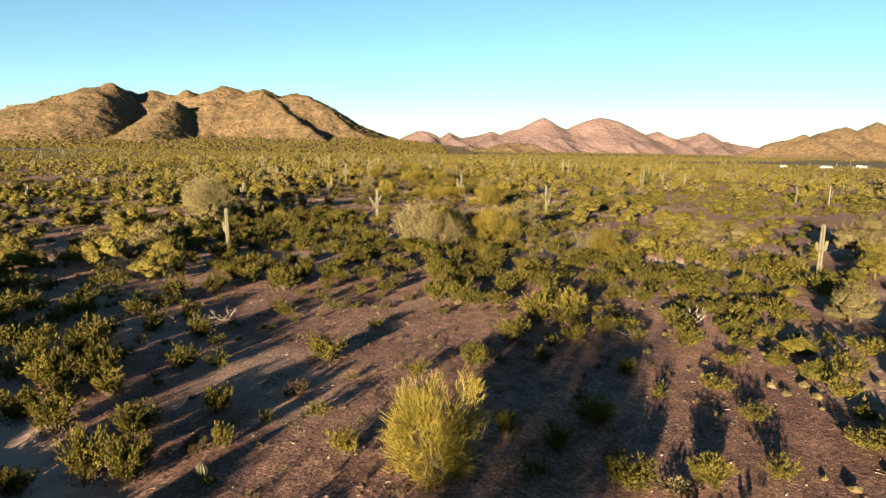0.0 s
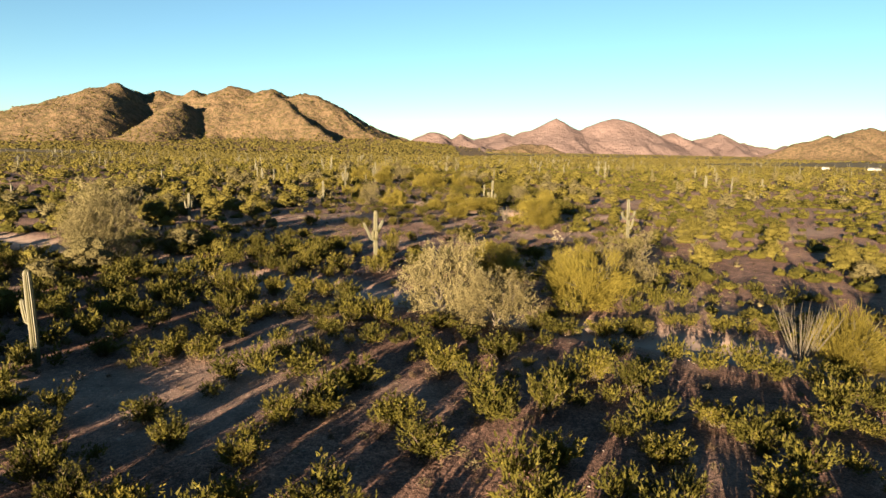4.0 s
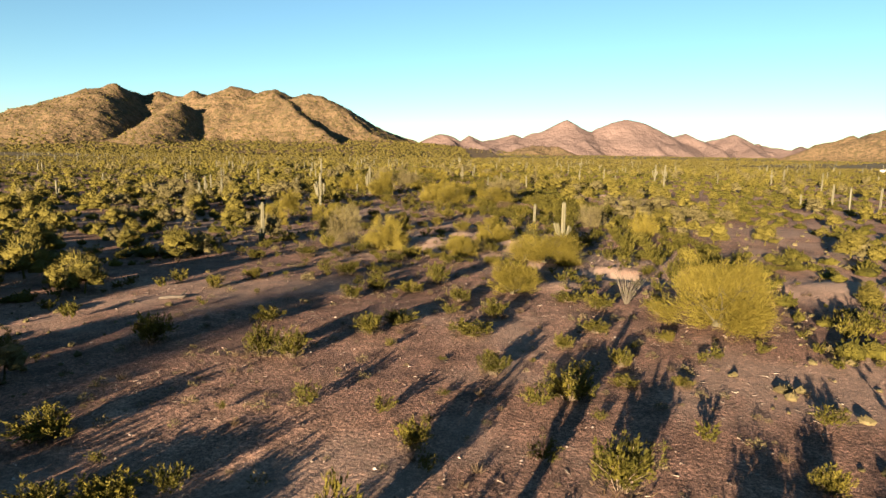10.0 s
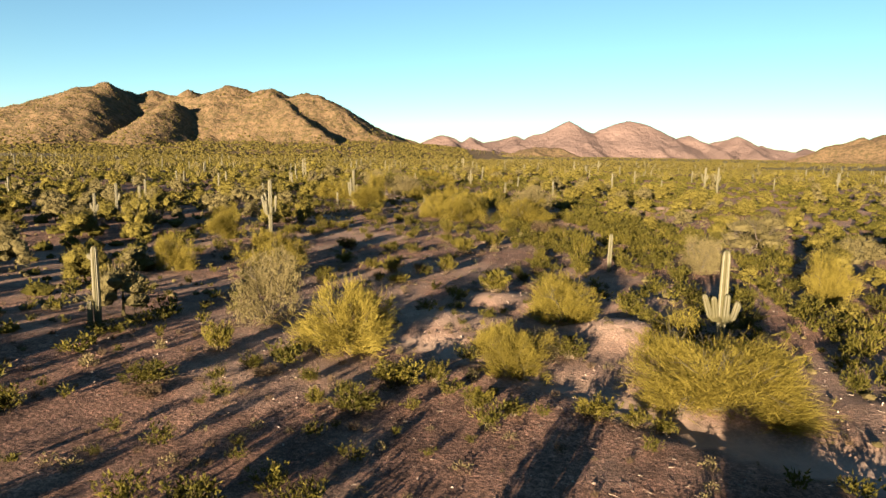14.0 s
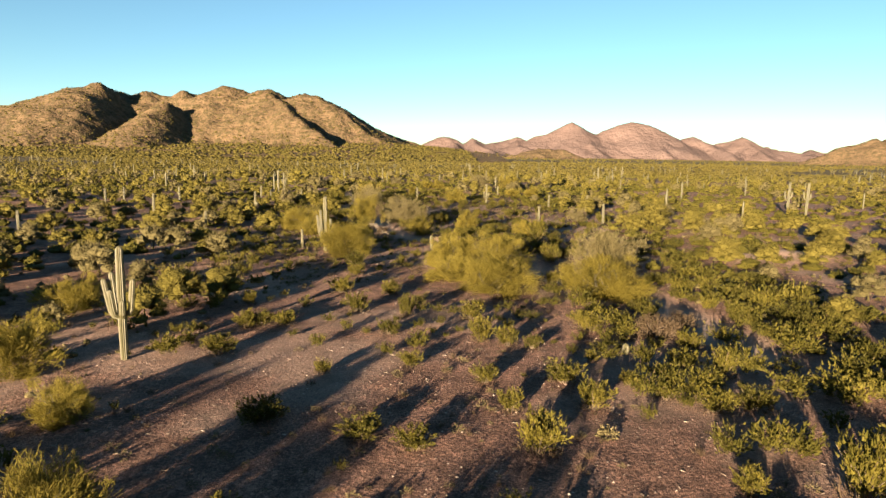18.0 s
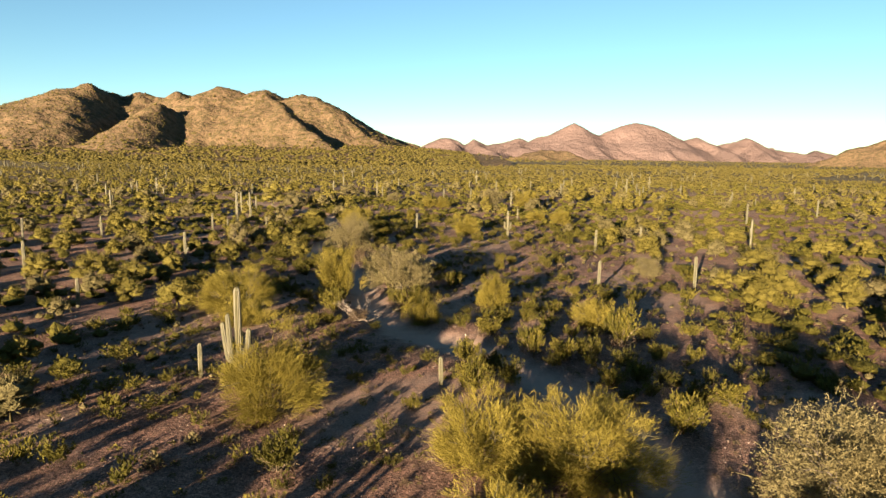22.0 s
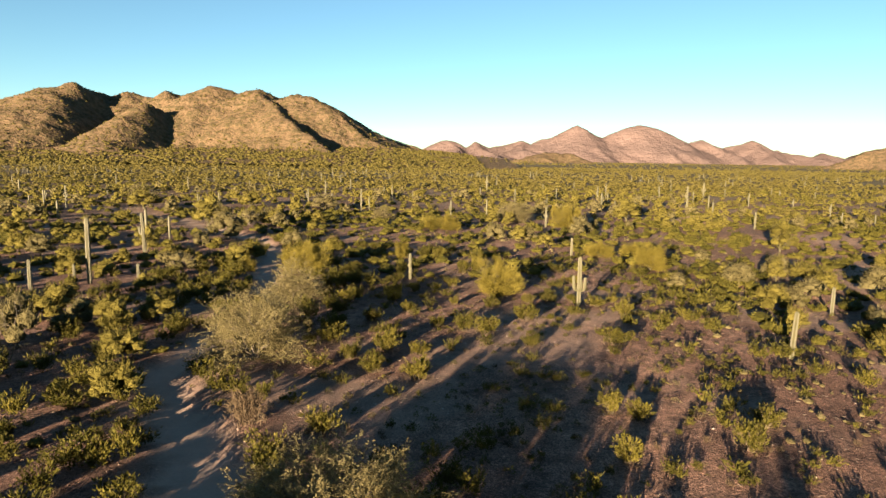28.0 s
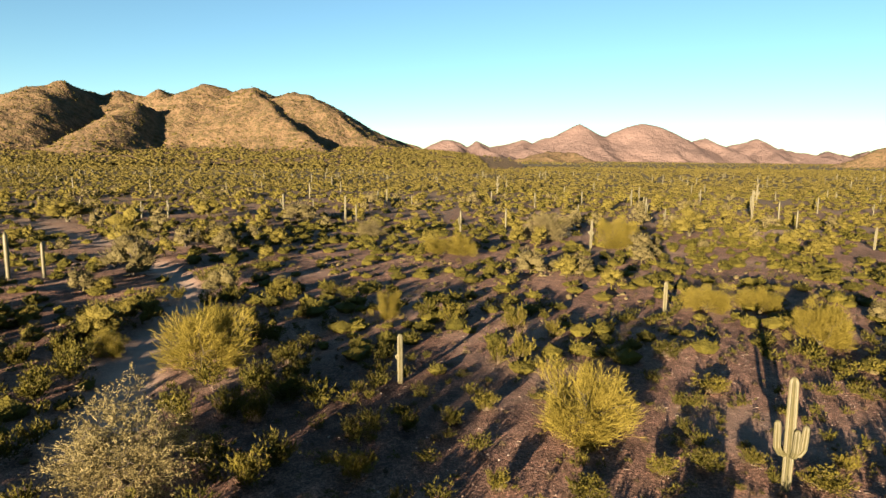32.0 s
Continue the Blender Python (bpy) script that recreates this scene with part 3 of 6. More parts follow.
def grow(r, start, way, length, radius, depth, out, tips, spread=0.55, lift=0.2):
    """Branches that fork; the tips are collected."""
    mid = start + way * length * 0.5 + r.normal(size=3) * length * 0.07
    end = start + way * length + r.normal(size=3) * length * 0.08
    out.append(tube([start, mid, end], [radius, radius * 0.8, radius * 0.6], 4 if depth > 1 else 3))
    if depth == 0:
        tips.append((end, way))
        return
    for _ in range(3 if depth > 1 else 2):
        w = unit(way + r.normal(size=3) * spread + [0, 0, lift])
        grow(r, end, w, length * r.uniform(0.62, 0.85), radius * 0.55, depth - 1, out, tips, spread, lift)
    tips.append((mid, way))


def tree_shape(seed, n_leaf, leaf, slim, upright, limbs=4, clump=0.34, sprays=True):
    """A low desert tree 4 m high and about 5 m wide; many clumps of twigs make an uneven crown with gaps."""
    r = np.random.default_rng(seed)
    groups, tips = [], []
    for i in range(limbs):
        a = i * 2 * math.pi / limbs + r.uniform(-0.5, 0.5)
        way = unit(np.array([math.cos(a), math.sin(a), r.uniform(0.7, 1.3)]))
        start = np.array([math.cos(a) * 0.06, math.sin(a) * 0.06, 0.12])
        wood = []
        grow(r, start, way, r.uniform(1.15, 1.5), 0.075, 3, wood, tips, 0.55, 0.12)
        groups.append(wood)
    pts = np.array([p for p, _ in tips])
    dirs = np.array([w for _, w in tips])
    keep = pts[:, 2] > 0.7
    pts, dirs = pts[keep], dirs[keep]
    ext = np.percentile(np.hypot(pts[:, 0], pts[:, 1]), 92)
    s = np.array([1.95 / ext, 1.95 / ext, 3.25 / np.percentile(pts[:, 2], 96)])
    pts = pts * s
    trunk = tube([(0, 0, -0.3), (0.02, 0, 0.0), (0, 0.02, 0.3)], [0.24, 0.2, 0.15], 8)
    wood = [trunk] + [merged([(v * s, f) for v, f in g]) for g in groups]
    # fans of twigs on an uneven dome; each fan opens upwards and outwards, with dark gaps between
    fans = 46
    a, e = r.uniform(0, 2 * math.pi, fans), np.arcsin(r.uniform(0.0, 1, fans))
    shell = np.where(r.uniform(0, 1, fans) < 0.25, r.uniform(0.4, 0.75, fans), 1.0)
    lobes = shell * (0.82 + 0.17 * np.sin(a * 3 + r.uniform(0, 6)) * np.cos(e) + r.normal(size=fans) * 0.11)
    dome = np.stack([np.cos(a) * np.cos(e) * 2.15, np.sin(a) * np.cos(e) * 2.15, np.sin(e) * 2.95 + 0.35], 1) * lobes[:, None]
    pts = np.concatenate([pts[r.permutation(len(pts))[:30]], dome])
    size = r.uniform(0.6, 1.3, len(pts))
    size[-fans:] *= 1.5
    which = r.choice(len(pts), n_leaf, p=size ** 2 / np.sum(size ** 2))
    base, big = pts[which], size[which][:, None]
    out = unit(unit(base - [0, 0, 1.2]) * 0.6 + [0, 0, upright])
    if sprays:
        # feathery brushes of long thin twigs, each with two side twigs
        way = unit(out + r.normal(size=(n_leaf, 3)) * 0.42)
        root = base - out * 0.2 * big + r.normal(size=(n_leaf, 3)) * [0.15, 0.15, 0.2] * big
        ln = leaf * big * r.uniform(0.55, 1.3, (n_leaf, 1))
        pieces = []
        for start, turn, share in ((0.0, 0.0, 1.0), (0.3, 0.38, 0.6), (0.5, 0.42, 0.5)):
            w = unit(way + unit(r.normal(size=(n_leaf, 3))) * turn)
            side = unit(np.cross(w, r.normal(size=(n_leaf, 3)))) * (leaf * slim)
            p = root + way * ln * start
            p[:, 2] = np.maximum(p[:, 2], 0.08)
            q = p + w * ln * share
            pieces.append((np.stack([p - side, p + side, q], 1).reshape(-1, 3), np.arange(3 * n_leaf).reshape(-1, 3)))
        return wood, merged(pieces)
    # stiff twigs that end in close tufts of small leaves
    twigs = n_leaf // 12
    tw, tb = which[:twigs], base[:twigs]
    way = unit(out[:twigs] + r.normal(size=(twigs, 3)) * 0.6)
    root = tb + r.normal(size=(twigs, 3)) * clump * 0.55 * big[:twigs]
    ln = r.uniform(0.2, 0.42, (twigs, 1)) * big[:twigs]
    side = unit(np.cross(way, r.normal(size=(twigs, 3)))) * 0.012
    stalk = (np.stack([root - side, root + side, root + way * ln], 1).reshape(-1, 3), np.arange(3 * twigs).reshape(-1, 3))
    k = r.integers(twigs, size=n_leaf)
    t = r.uniform(0.3, 1.05, (n_leaf, 1))
    off = r.normal(size=(n_leaf, 3)) * 0.055
    c = root[k] + way[k] * ln[k] * t + off
    c[:, 2] = np.maximum(c[:, 2], 0.08)
    return wood, merged([stalk, leaves(r, c, unit(off) + way[k] * 0.7, leaf, leaf * slim)])


def column(path, radius, ribs, rings_tip=4):
    """A ribbed cactus limb along path with a domed tip."""
    p = np.asarray(path, float)
    seg = np.linalg.norm(np.diff(p, axis=0), axis=1)
    s = np.concatenate([[0], np.cumsum(seg)])
    total = s[-1]
    n = max(6, int(total / 0.35))
    u = np.concatenate([np.linspace(0, total - radius * 1.2, n), total - radius * 1.2 * (1 - np.sin(np.linspace(0.35, 1.45, rings_tip)))])
    c = np.stack([np.interp(u, s, p[:, k]) for k in range(3)], 1)
    rel = np.ones(len(u))
    rel[n:] = np.cos(np.linspace(0.35, 1.5, rings_tip))
    rel *= 0.82 + 0.18 * np.sin(np.clip(u / total, 0, 1) * math.pi) ** 0.7
    d = unit(np.gradient(c, axis=0))
    a = unit(np.cross(d, [0.05, 1.0, 0.02]))
    b = np.cross(d, a)
    m = ribs * 2
    ang = np.arange(m) * 2 * math.pi / m
    star = np.where(np.arange(m) % 2 == 0, 1.0, 0.83)
    ring = a[:, None] * (np.cos(ang) * star)[None, :, None] + b[:, None] * (np.sin(ang) * star)[None, :, None]
    v = c[:, None] + ring * (rel * radius)[:, None, None]
    rows = len(u)
    v = np.concatenate([v.reshape(-1, 3), c[-1:] + d[-1:] * radius * 0.05])
    i, j = np.meshgrid(np.arange(rows - 1), np.arange(m), indexing="ij")
    k = (j + 1) % m
    q = np.stack([i * m + j, i * m + k, (i + 1) * m + k, (i + 1) * m + j], -1).reshape(-1, 4)
    f = np.concatenate([q[:, [0, 1, 2]], q[:, [0, 2, 3]], [[(rows - 1) * m + t, (rows - 1) * m + (t + 1) % m, len(v) - 1] for t in range(m)]])
    return v, f


def arm_path(z0, turn, reach, rise, trunk_r, lean=0.14):
    """An arm leaves the trunk, bends up in a tight elbow and rises, leaning out a little."""
    t = np.linspace(0, 1, 7)
    out = trunk_r * 0.5 + 0.72 * reach * np.sin(t * math.pi / 2)
    up = 0.62 * reach * (1 - np.cos(t * math.pi / 2))
    c, s = math.cos(turn), math.sin(turn)
    pts = [(o * c, o * s, z0 + z) for o, z in zip(out, up)]
    end = pts[-1]
    pts += [(end[0] + lean * rise * c * k, end[1] + lean * rise * s * k, end[2] + rise * k) for k in (0.35, 0.7, 1.0)]
    return pts


def saguaro(x, y, h, arms=(), r=0.0, label="", ribs=15):
    """arms: (height on the trunk, degrees round, reach, rise), in metres, and the outward lean of its upper part."""
    r = r or 0.14 + 0.019 * h
    top = new("saguaro_cactus")
    lean = rng.normal(size=2) * 0.012 * h
    v, f = column([(0, 0, -0.3), (0, 0, h * 0.3), (lean[0] * 0.5, lean[1] * 0.5, h * 0.65), (lean[0], lean[1], h)], r, ribs)
    part("trunk", mesh_np("saguaro_trunk", v, f, CACTUS), top)
    for z0, deg, reach, rise, *lean in arms:
        v, f = column(arm_path(z0, radians(deg), reach, rise, r, *lean), r * 0.7, 11)
        part("arm", mesh_np("saguaro_arm", v, f, CACTUS), top)
    top.matrix_world = pose(x, y, float(height(x, y)))
    n = len(arms)
    label = label or ("tall green ribbed saguaro cactus without arms" if n == 0 else
                      "pale green ribbed saguaro cactus with one arm" if n == 1 else
                      "pale green ribbed saguaro with %s upturned arms" % {2: "two", 3: "three", 4: "four"}.get(n, "many"))
    return tagged(top, label, "cactus", "saguaros of the desert flat")


LIB = {}


def library():
    for k in range(7):
        s, l = creosote_shape(100 + k)
        LIB["creosote", k] = [("woody_base", mesh_np("creosote_stem", *s, STEM)), ("foliage", mesh_np("creosote_foliage", *l, CREOSOTE)),
                              ("dry_litter", mesh_np("creosote_litter", *litter_shape(150 + k), STRAW))]
    for k in range(4):
        s, l = low_shrub_shape(200 + k)
        LIB["bursage", k] = [("woody_base", mesh_np("bursage_stem", *s, STEM)), ("foliage", mesh_np("bursage_foliage", *l, BURSAGE))]
    for k in range(5):
        for key, seed, count, leaf, slim, limbs in (("verde", 300, 7000, 0.34, 0.036, 4), ("big_verde", 320, 17000, 0.28, 0.024, 5)):
            LIB[key, k] = tree_parts("palo_verde", VERDE_BARK, VERDE, *tree_shape(seed + k, count, leaf, slim, 0.5, limbs=limbs, clump=0.45))
        for key, seed, count, leaf, slim, limbs, clump in (("ironwood", 400, 22000, 0.1, 0.25, 5, 0.42), ("big_ironwood", 420, 42000, 0.08, 0.24, 6, 0.42)):
            LIB[key, k] = tree_parts("ironwood", GREY_BARK, IRONWOOD, *tree_shape(seed + k, count, leaf, slim, 0.25, limbs=limbs, clump=clump, sprays=False))
        LIB["far_verde", k] = far_tree_parts("palo_verde", VERDE_BARK, VERDE_MASS_SHADED, 340 + k)
        LIB["far_ironwood", k] = far_tree_parts("ironwood", GREY_BARK, IRON_MASS_SHADED, 440 + k)


def far_tree_parts(name, wood_mat, leaf_mat, seed):
    """The same tree further from the flight's line, its crown in close clumps with shade mixed into their colour."""
    wood, _ = tree_shape(seed, 60, 0.3, 0.1, 0.5, limbs=4)
    return tree_parts(name, wood_mat, leaf_mat, wood, far_tree_shape(seed, 11, 6, 520, 0.42, 0.08))


def tree_parts(name, wood_mat, leaf_mat, wood, leaf):
    """trunk, then its limbs, then the crown."""
    out = [("trunk", mesh_np(name + "_trunk", *wood[0], wood_mat, True))]
    out += [("limb", mesh_np(name + "_limb", *w, wood_mat, True)) for w in wood[1:]]
    return out + [("crown", mesh_np(name + "_crown", *leaf, leaf_mat))]


library()
KINDS = {
    "creosote": ("creosote_bush", 7, 1.5, 1.0, "yellow-green creosote bush on gravelly desert soil", "bush", "creosote bushes of the flat"),
    "bursage": ("bursage_shrub", 4, 0.9, 0.5, "low grey-green bursage shrub on dry soil", "shrub", "bursage shrubs of the flat"),
    "verde": ("palo_verde_tree", 5, 4.8, 3.75, "yellow-green palo verde tree with fine twiggy crown", "tree", "palo verde trees"),
    "ironwood": ("ironwood_tree", 5, 4.8, 3.75, "grey-green ironwood tree with dense ragged crown", "tree", "ironwood trees"),
}
PLACED = []


def plant(kind, x, y, width, tall):
    """One plant of a kind, that wide and that tall in metres."""
    name, n, w0, h0, label, category, group = KINDS[kind]
    k = int(rng.integers(n))
    top = new(name)
    key = kind
    if kind in ("verde", "ironwood"):
        width, tall = width * (0.98 if kind == "ironwood" else 1.04), tall * (1.05 if kind == "ironwood" else 1.13)
        key = ("far_" if abs(x + 3) > 34 else "big_" if width > 8 else "") + kind
    holder = top
    for part_name, me in LIB[key, k]:
        ob = part(part_name, me, holder if part_name == "limb" else top)
        if part_name == "dry_litter":
            ob["kind"] = "stuff"
        if part_name == "trunk":
            holder = ob
    m = pose(x, y, float(height(x, y)), 0, 0, rng.uniform(0, 360))
    top.matrix_world = m @ Matrix.Diagonal((width / w0, width / w0, tall / h0 * (1.15 if kind == "creosote" else 1.0), 1))
    PLACED.append((x, y, width * 0.5))
    return tagged(top, label, category, group)


def creosote(x, y, w, h):
    return plant("creosote", x, y, w, h)


THICKET = []


def thicket(x, y, w, h):
    """A bush further from the flight's line; these are joined below."""
    THICKET.append((x, y, w / 1.5, h))
    PLACED.append((x, y, w * 0.5))


def bursage(x, y, w, h):
    return plant("bursage", x, y, w, h)


def palo_verde(x, y, w, h):
    return plant("verde", x, y, w, h)


def ironwood(x, y, w, h):
    return plant("ironwood", x, y, w, h)


def dead_branches(x, y, size, seed, label="bleached dead branches lying on the soil", name="dead_branches", limbs=5, lift=0.35):
    r = np.random.default_rng(seed)
    top = new(name)
    for i in range(limbs):
        a = i * 2 * math.pi / limbs + r.uniform(-0.5, 0.5)
        wood, tips = [], []
        grow(r, np.array([0, 0, 0.02]), unit(np.array([math.cos(a), math.sin(a), r.uniform(0.1, 0.9) * lift * 2])), size * 0.25, 0.03 * size ** 0.5, 2, wood, tips, 0.45, 0.08)
        for k, (v, f) in enumerate(wood):
            v[:, 2] = np.maximum(v[:, 2], 0.0)
            if k == 0:
                limb = part("branch", mesh_np("dead_branch", v, f, DEAD, True), top)
            else:
                part("twig", mesh_np("dead_twig", v, f, DEAD, True), limb)
    top.matrix_world = pose(x, y, float(height(x, y)))
    PLACED.append((x, y, size * 0.4))
    return tagged(top, label, "dead wood")


def ocotillo(x, y, tall, seed):
    r = np.random.default_rng(seed)
    top = new("ocotillo")
    for i in range(34):
        a = i * 2.4
        o = tall * r.uniform(0.12, 0.55)
        e = np.array([math.cos(a) * o, math.sin(a) * o, tall * r.uniform(0.75, 1)])
        v, f = tube([np.array([math.cos(a), math.sin(a), 0]) * 0.08 - [0, 0, 0.1], e * [0.5, 0.5, 0.45] + r.normal(size=3) * 0.06, e * [0.85, 0.85, 0.8] + r.normal(size=3) * 0.07, e], [0.019, 0.017, 0.014, 0.007], 4)
        part("wand", mesh_np("ocotillo_wand", v, f, WAND, True), top)
    top.matrix_world = pose(x, y, float(height(x, y)))
    PLACED.append((x, y, tall * 0.3))
    return tagged(top, "grey bare-stemmed ocotillo with wand-like stems", "shrub")


def cholla(x, y, tall, seed):
    r = np.random.default_rng(seed)
    top = new("cholla_cactus")
    wood, tips = [], []
    grow(r, np.array([0, 0, -0.1]), np.array([0, 0, 1.0]), tall * 0.38, 0.06, 2, wood, tips, 0.6, 0.1)
    part("trunk", mesh_np("cholla_trunk", *merged(wood), STEM, True), top)
    pts = np.array([p for p, _ in tips if p[2] > tall * 0.3])
    n = 700
    off = unit(r.normal(size=(n, 3)))
    c = pts[r.integers(len(pts), size=n)] + off * r.uniform(0.05, 0.16, (n, 1))
    part("crown", mesh_np("cholla_crown", *leaves(r, c, off, 0.09, 0.03), CHOLLA), top)
    top.matrix_world = pose(x, y, float(height(x, y)))
    PLACED.append((x, y, tall * 0.4))
    return tagged(top, "pale straw-coloured cholla cactus on a dark trunk", "cactus")


def barrel(x, y, tall):
    top = new("barrel_cactus")
    v, f = column([(0, 0, -0.1), (0, 0, tall * 0.5), (0, 0, tall)], tall * 0.36, 13)
    part("body", mesh_np("barrel_body", v, f, CACTUS), top)
    top.matrix_world = pose(x, y, float(height(x, y)))
    return tagged(top, "small squat ribbed barrel cactus on gravel", "cactus", "barrel cacti")


def dry_bush(x, y, w, h):
    r = np.random.default_rng(int(abs(x * 10 + y)))
    top = new("dry_bush")
    wood, tips = [], []
    for i in range(7):
        a = i * 0.9 + r.uniform(-0.3, 0.3)
        grow(r, np.array([0, 0, 0.0]), unit(np.array([math.cos(a), math.sin(a), r.uniform(0.5, 1.3)])), 0.17, 0.011, 2, wood, tips, 0.5, 0.12)
    part("woody_base", mesh_np("dry_bush_stem", *merged(wood), STEM), top)
    p = np.array([q for q, _ in tips])
    n = int(500 + 260 * w)
    k = r.integers(len(p), size=n)
    way = unit(unit(p[k] + [0, 0, 0.1]) + r.normal(size=(n, 3)) * 0.5)
    c = p[k] + r.normal(size=(n, 3)) * 0.05
    c[:, 2] = np.clip(c[:, 2], 0.03, 0.5)
    part("crown", mesh_np("dry_bush_crown", *leaves(r, c, way, 0.2 / w ** 0.5, 0.011 / w ** 0.5), STRAW), top)
    top.matrix_world = pose(x, y, float(height(x, y))) @ Matrix.Diagonal((w / 0.9, w / 0.9, h / 0.5, 1))
    PLACED.append((x, y, w * 0.5))
    return tagged(top, "dry grey-brown leafless bush on gravel", "bush", "dry bushes")


def log(x, y, size):
    top = new("fallen_log")
    v, f = tube([(-size / 2, 0, 0.1), (-size * 0.1, 0.1, 0.14), (size * 0.3, -0.05, 0.13), (size / 2, 0.1, 0.22)], [0.12, 0.14, 0.11, 0.06], 8)
    part("trunk", mesh_np("log_trunk", v, f, GREY_BARK, True), top)
    v, f = tube([(size * 0.2, 0, 0.15), (size * 0.35, 0.4, 0.35), (size * 0.45, 0.55, 0.6)], [0.06, 0.04, 0.02], 6)
    part("branch", mesh_np("log_branch", v, f, GREY_BARK, True), top)
    top.matrix_world = pose(x, y, float(height(x, y)), 0, 0, 15)
    return tagged(top, "weathered brown fallen log on bare soil", "log")


# ---- plants that can be told apart along the flight ----
# palo verde trees
palo_verde(2.1, 25.4, 4.9, 4.2)
palo_verde(26.6, 82.7, 5.2, 4.1)
palo_verde(39.4, 90.7, 6.3, 3.3)
# added tree, put here to lend shade to the flat on its right
palo_verde(-40.5, 141.0, 6.5, 5.0)
palo_verde(13.6, 97.3, 7.5, 4.8)
palo_verde(14.2, 106.1, 5.8, 3.5)
palo_verde(7.0, 108.8, 6.9, 3.6)
palo_verde(38.4, 134.3, 7.3, 3.9)
palo_verde(18.8, 154.0, 8.9, 4.8)
palo_verde(5.3, 164.7, 5.1, 2.8)
palo_verde(2.0, 187.4, 4.0, 2.6)
palo_verde(11.2, 182.6, 9.4, 3.5)
palo_verde(1.3, 190.3, 3.4, 2.0)
palo_verde(-7.6, 190.7, 6.0, 4.4)
palo_verde(6.9, 198.1, 5.6, 3.5)
palo_verde(29.7, 203.9, 4.0, 3.8)
palo_verde(-17.7, 210.8, 6.1, 3.2)
palo_verde(-28.3, 215.3, 4.1, 3.7)
palo_verde(-18.2, 220.1, 5.3, 3.3)
palo_verde(-23.9, 231.1, 3.4, 2.3)
palo_verde(-30.8, 238.1, 5.4, 3.5)
palo_verde(-43.5, 240.7, 5.1, 5.3)
palo_verde(-35.7, 253.2, 5.7, 3.2)
palo_verde(13.1, 262.8, 9.2, 3.9)
palo_verde(-49.9, 263.6, 4.4, 4.1)
palo_verde(2.2, 264.1, 9.4, 4.0)
palo_verde(-2.2, 270.2, 5.9, 2.9)
palo_verde(3.0, 276.6, 9.5, 4.2)
palo_verde(-2.6, 277.6, 6.6, 4.1)
palo_verde(-16.8, 285.8, 8.5, 4.8)
palo_verde(-24.7, 306.9, 5.4, 2.6)
palo_verde(11.3, 307.4, 5.2, 3.0)
palo_verde(-6.8, 307.5, 4.5, 3.3)
palo_verde(-27.8, 313.1, 9.5, 4.5)
palo_verde(1.2, 314.7, 3.9, 4.0)
palo_verde(-41.5, 316.8, 4.3, 2.5)
palo_verde(-18.1, 322.7, 6.5, 5.7)
palo_verde(-29.2, 325.2, 4.4, 2.6)
palo_verde(-45.1, 325.7, 5.6, 3.2)
palo_verde(-52.3, 329.0, 6.5, 4.0)
palo_verde(52.1, 338.4, 5.8, 3.0)
palo_verde(45.7, 341.7, 7.7, 3.9)
palo_verde(1.1, 384.9, 6.6, 4.1)
palo_verde(46.3, 396.1, 5.8, 3.2)
palo_verde(41.9, 396.2, 3.3, 3.7)
palo_verde(-25.1, 396.3, 7.3, 4.6)
palo_verde(-34.4, 399.7, 3.0, 2.2)
palo_verde(26.4, 403.8, 6.4, 3.8)
palo_verde(-12.4, 411.8, 3.6, 2.9)
palo_verde(-57.2, 417.2, 5.5, 4.1)
palo_verde(22.2, 417.9, 6.6, 2.7)
palo_verde(28.6, 418.6, 6.0, 2.5)
palo_verde(60.0, 428.9, 5.8, 5.6)
palo_verde(-8.2, 453.8, 5.0, 2.8)
palo_verde(-3.9, 454.3, 6.0, 3.7)
palo_verde(-61.6, 459.4, 9.5, 6.8)
palo_verde(25.5, 466.2, 9.0, 5.7)
palo_verde(46.4, 484.6, 9.1, 6.0)
palo_verde(-94.9, 498.2, 11.4, 5.9)
palo_verde(-68.0, 515.5, 7.9, 5.2)
# ironwood trees
ironwood(61.5, 80.3, 9.7, 6.7)
ironwood(42.4, 85.9, 7.7, 3.9)
ironwood(5.0, 90.5, 6.0, 4.4)
ironwood(1.1, 94.7, 6.8, 6.1)
ironwood(19.3, 105.4, 6.5, 5.1)
ironwood(-35.4, 113.5, 8.4, 7.6)
# the next two are added for the long shadows they cast on the flat
ironwood(-39.0, 121.0, 7.0, 6.2)
ironwood(-44.5, 131.0, 7.5, 6.2)
ironwood(-51.1, 152.7, 9.0, 6.0)
ironwood(3.3, 190.1, 3.6, 1.5)
ironwood(-14.1, 196.9, 4.4, 5.0)
ironwood(25.0, 217.6, 4.5, 3.6)
ironwood(35.8, 229.3, 8.8, 4.6)
ironwood(15.6, 272.7, 8.4, 5.2)
ironwood(-9.7, 322.2, 7.4, 5.8)
ironwood(-11.2, 333.8, 8.3, 4.1)
ironwood(26.3, 336.8, 4.2, 2.8)
ironwood(-21.6, 359.1, 8.3, 5.0)
ironwood(-42.5, 360.4, 4.6, 5.2)
ironwood(-22.6, 378.6, 7.0, 4.3)
ironwood(-42.8, 396.8, 5.3, 3.3)
ironwood(-48.6, 433.4, 9.3, 6.3)
ironwood(-52.1, 460.2, 6.4, 3.9)
ironwood(14.1, 477.3, 9.8, 5.1)
ironwood(-21.7, 478.7, 6.2, 3.4)
ironwood(-41.8, 504.2, 11.8, 5.2)
# creosote bushes
creosote(10.1, 23.4, 2.7, 1.3)
creosote(13.7, 23.5, 2.0, 1.3)
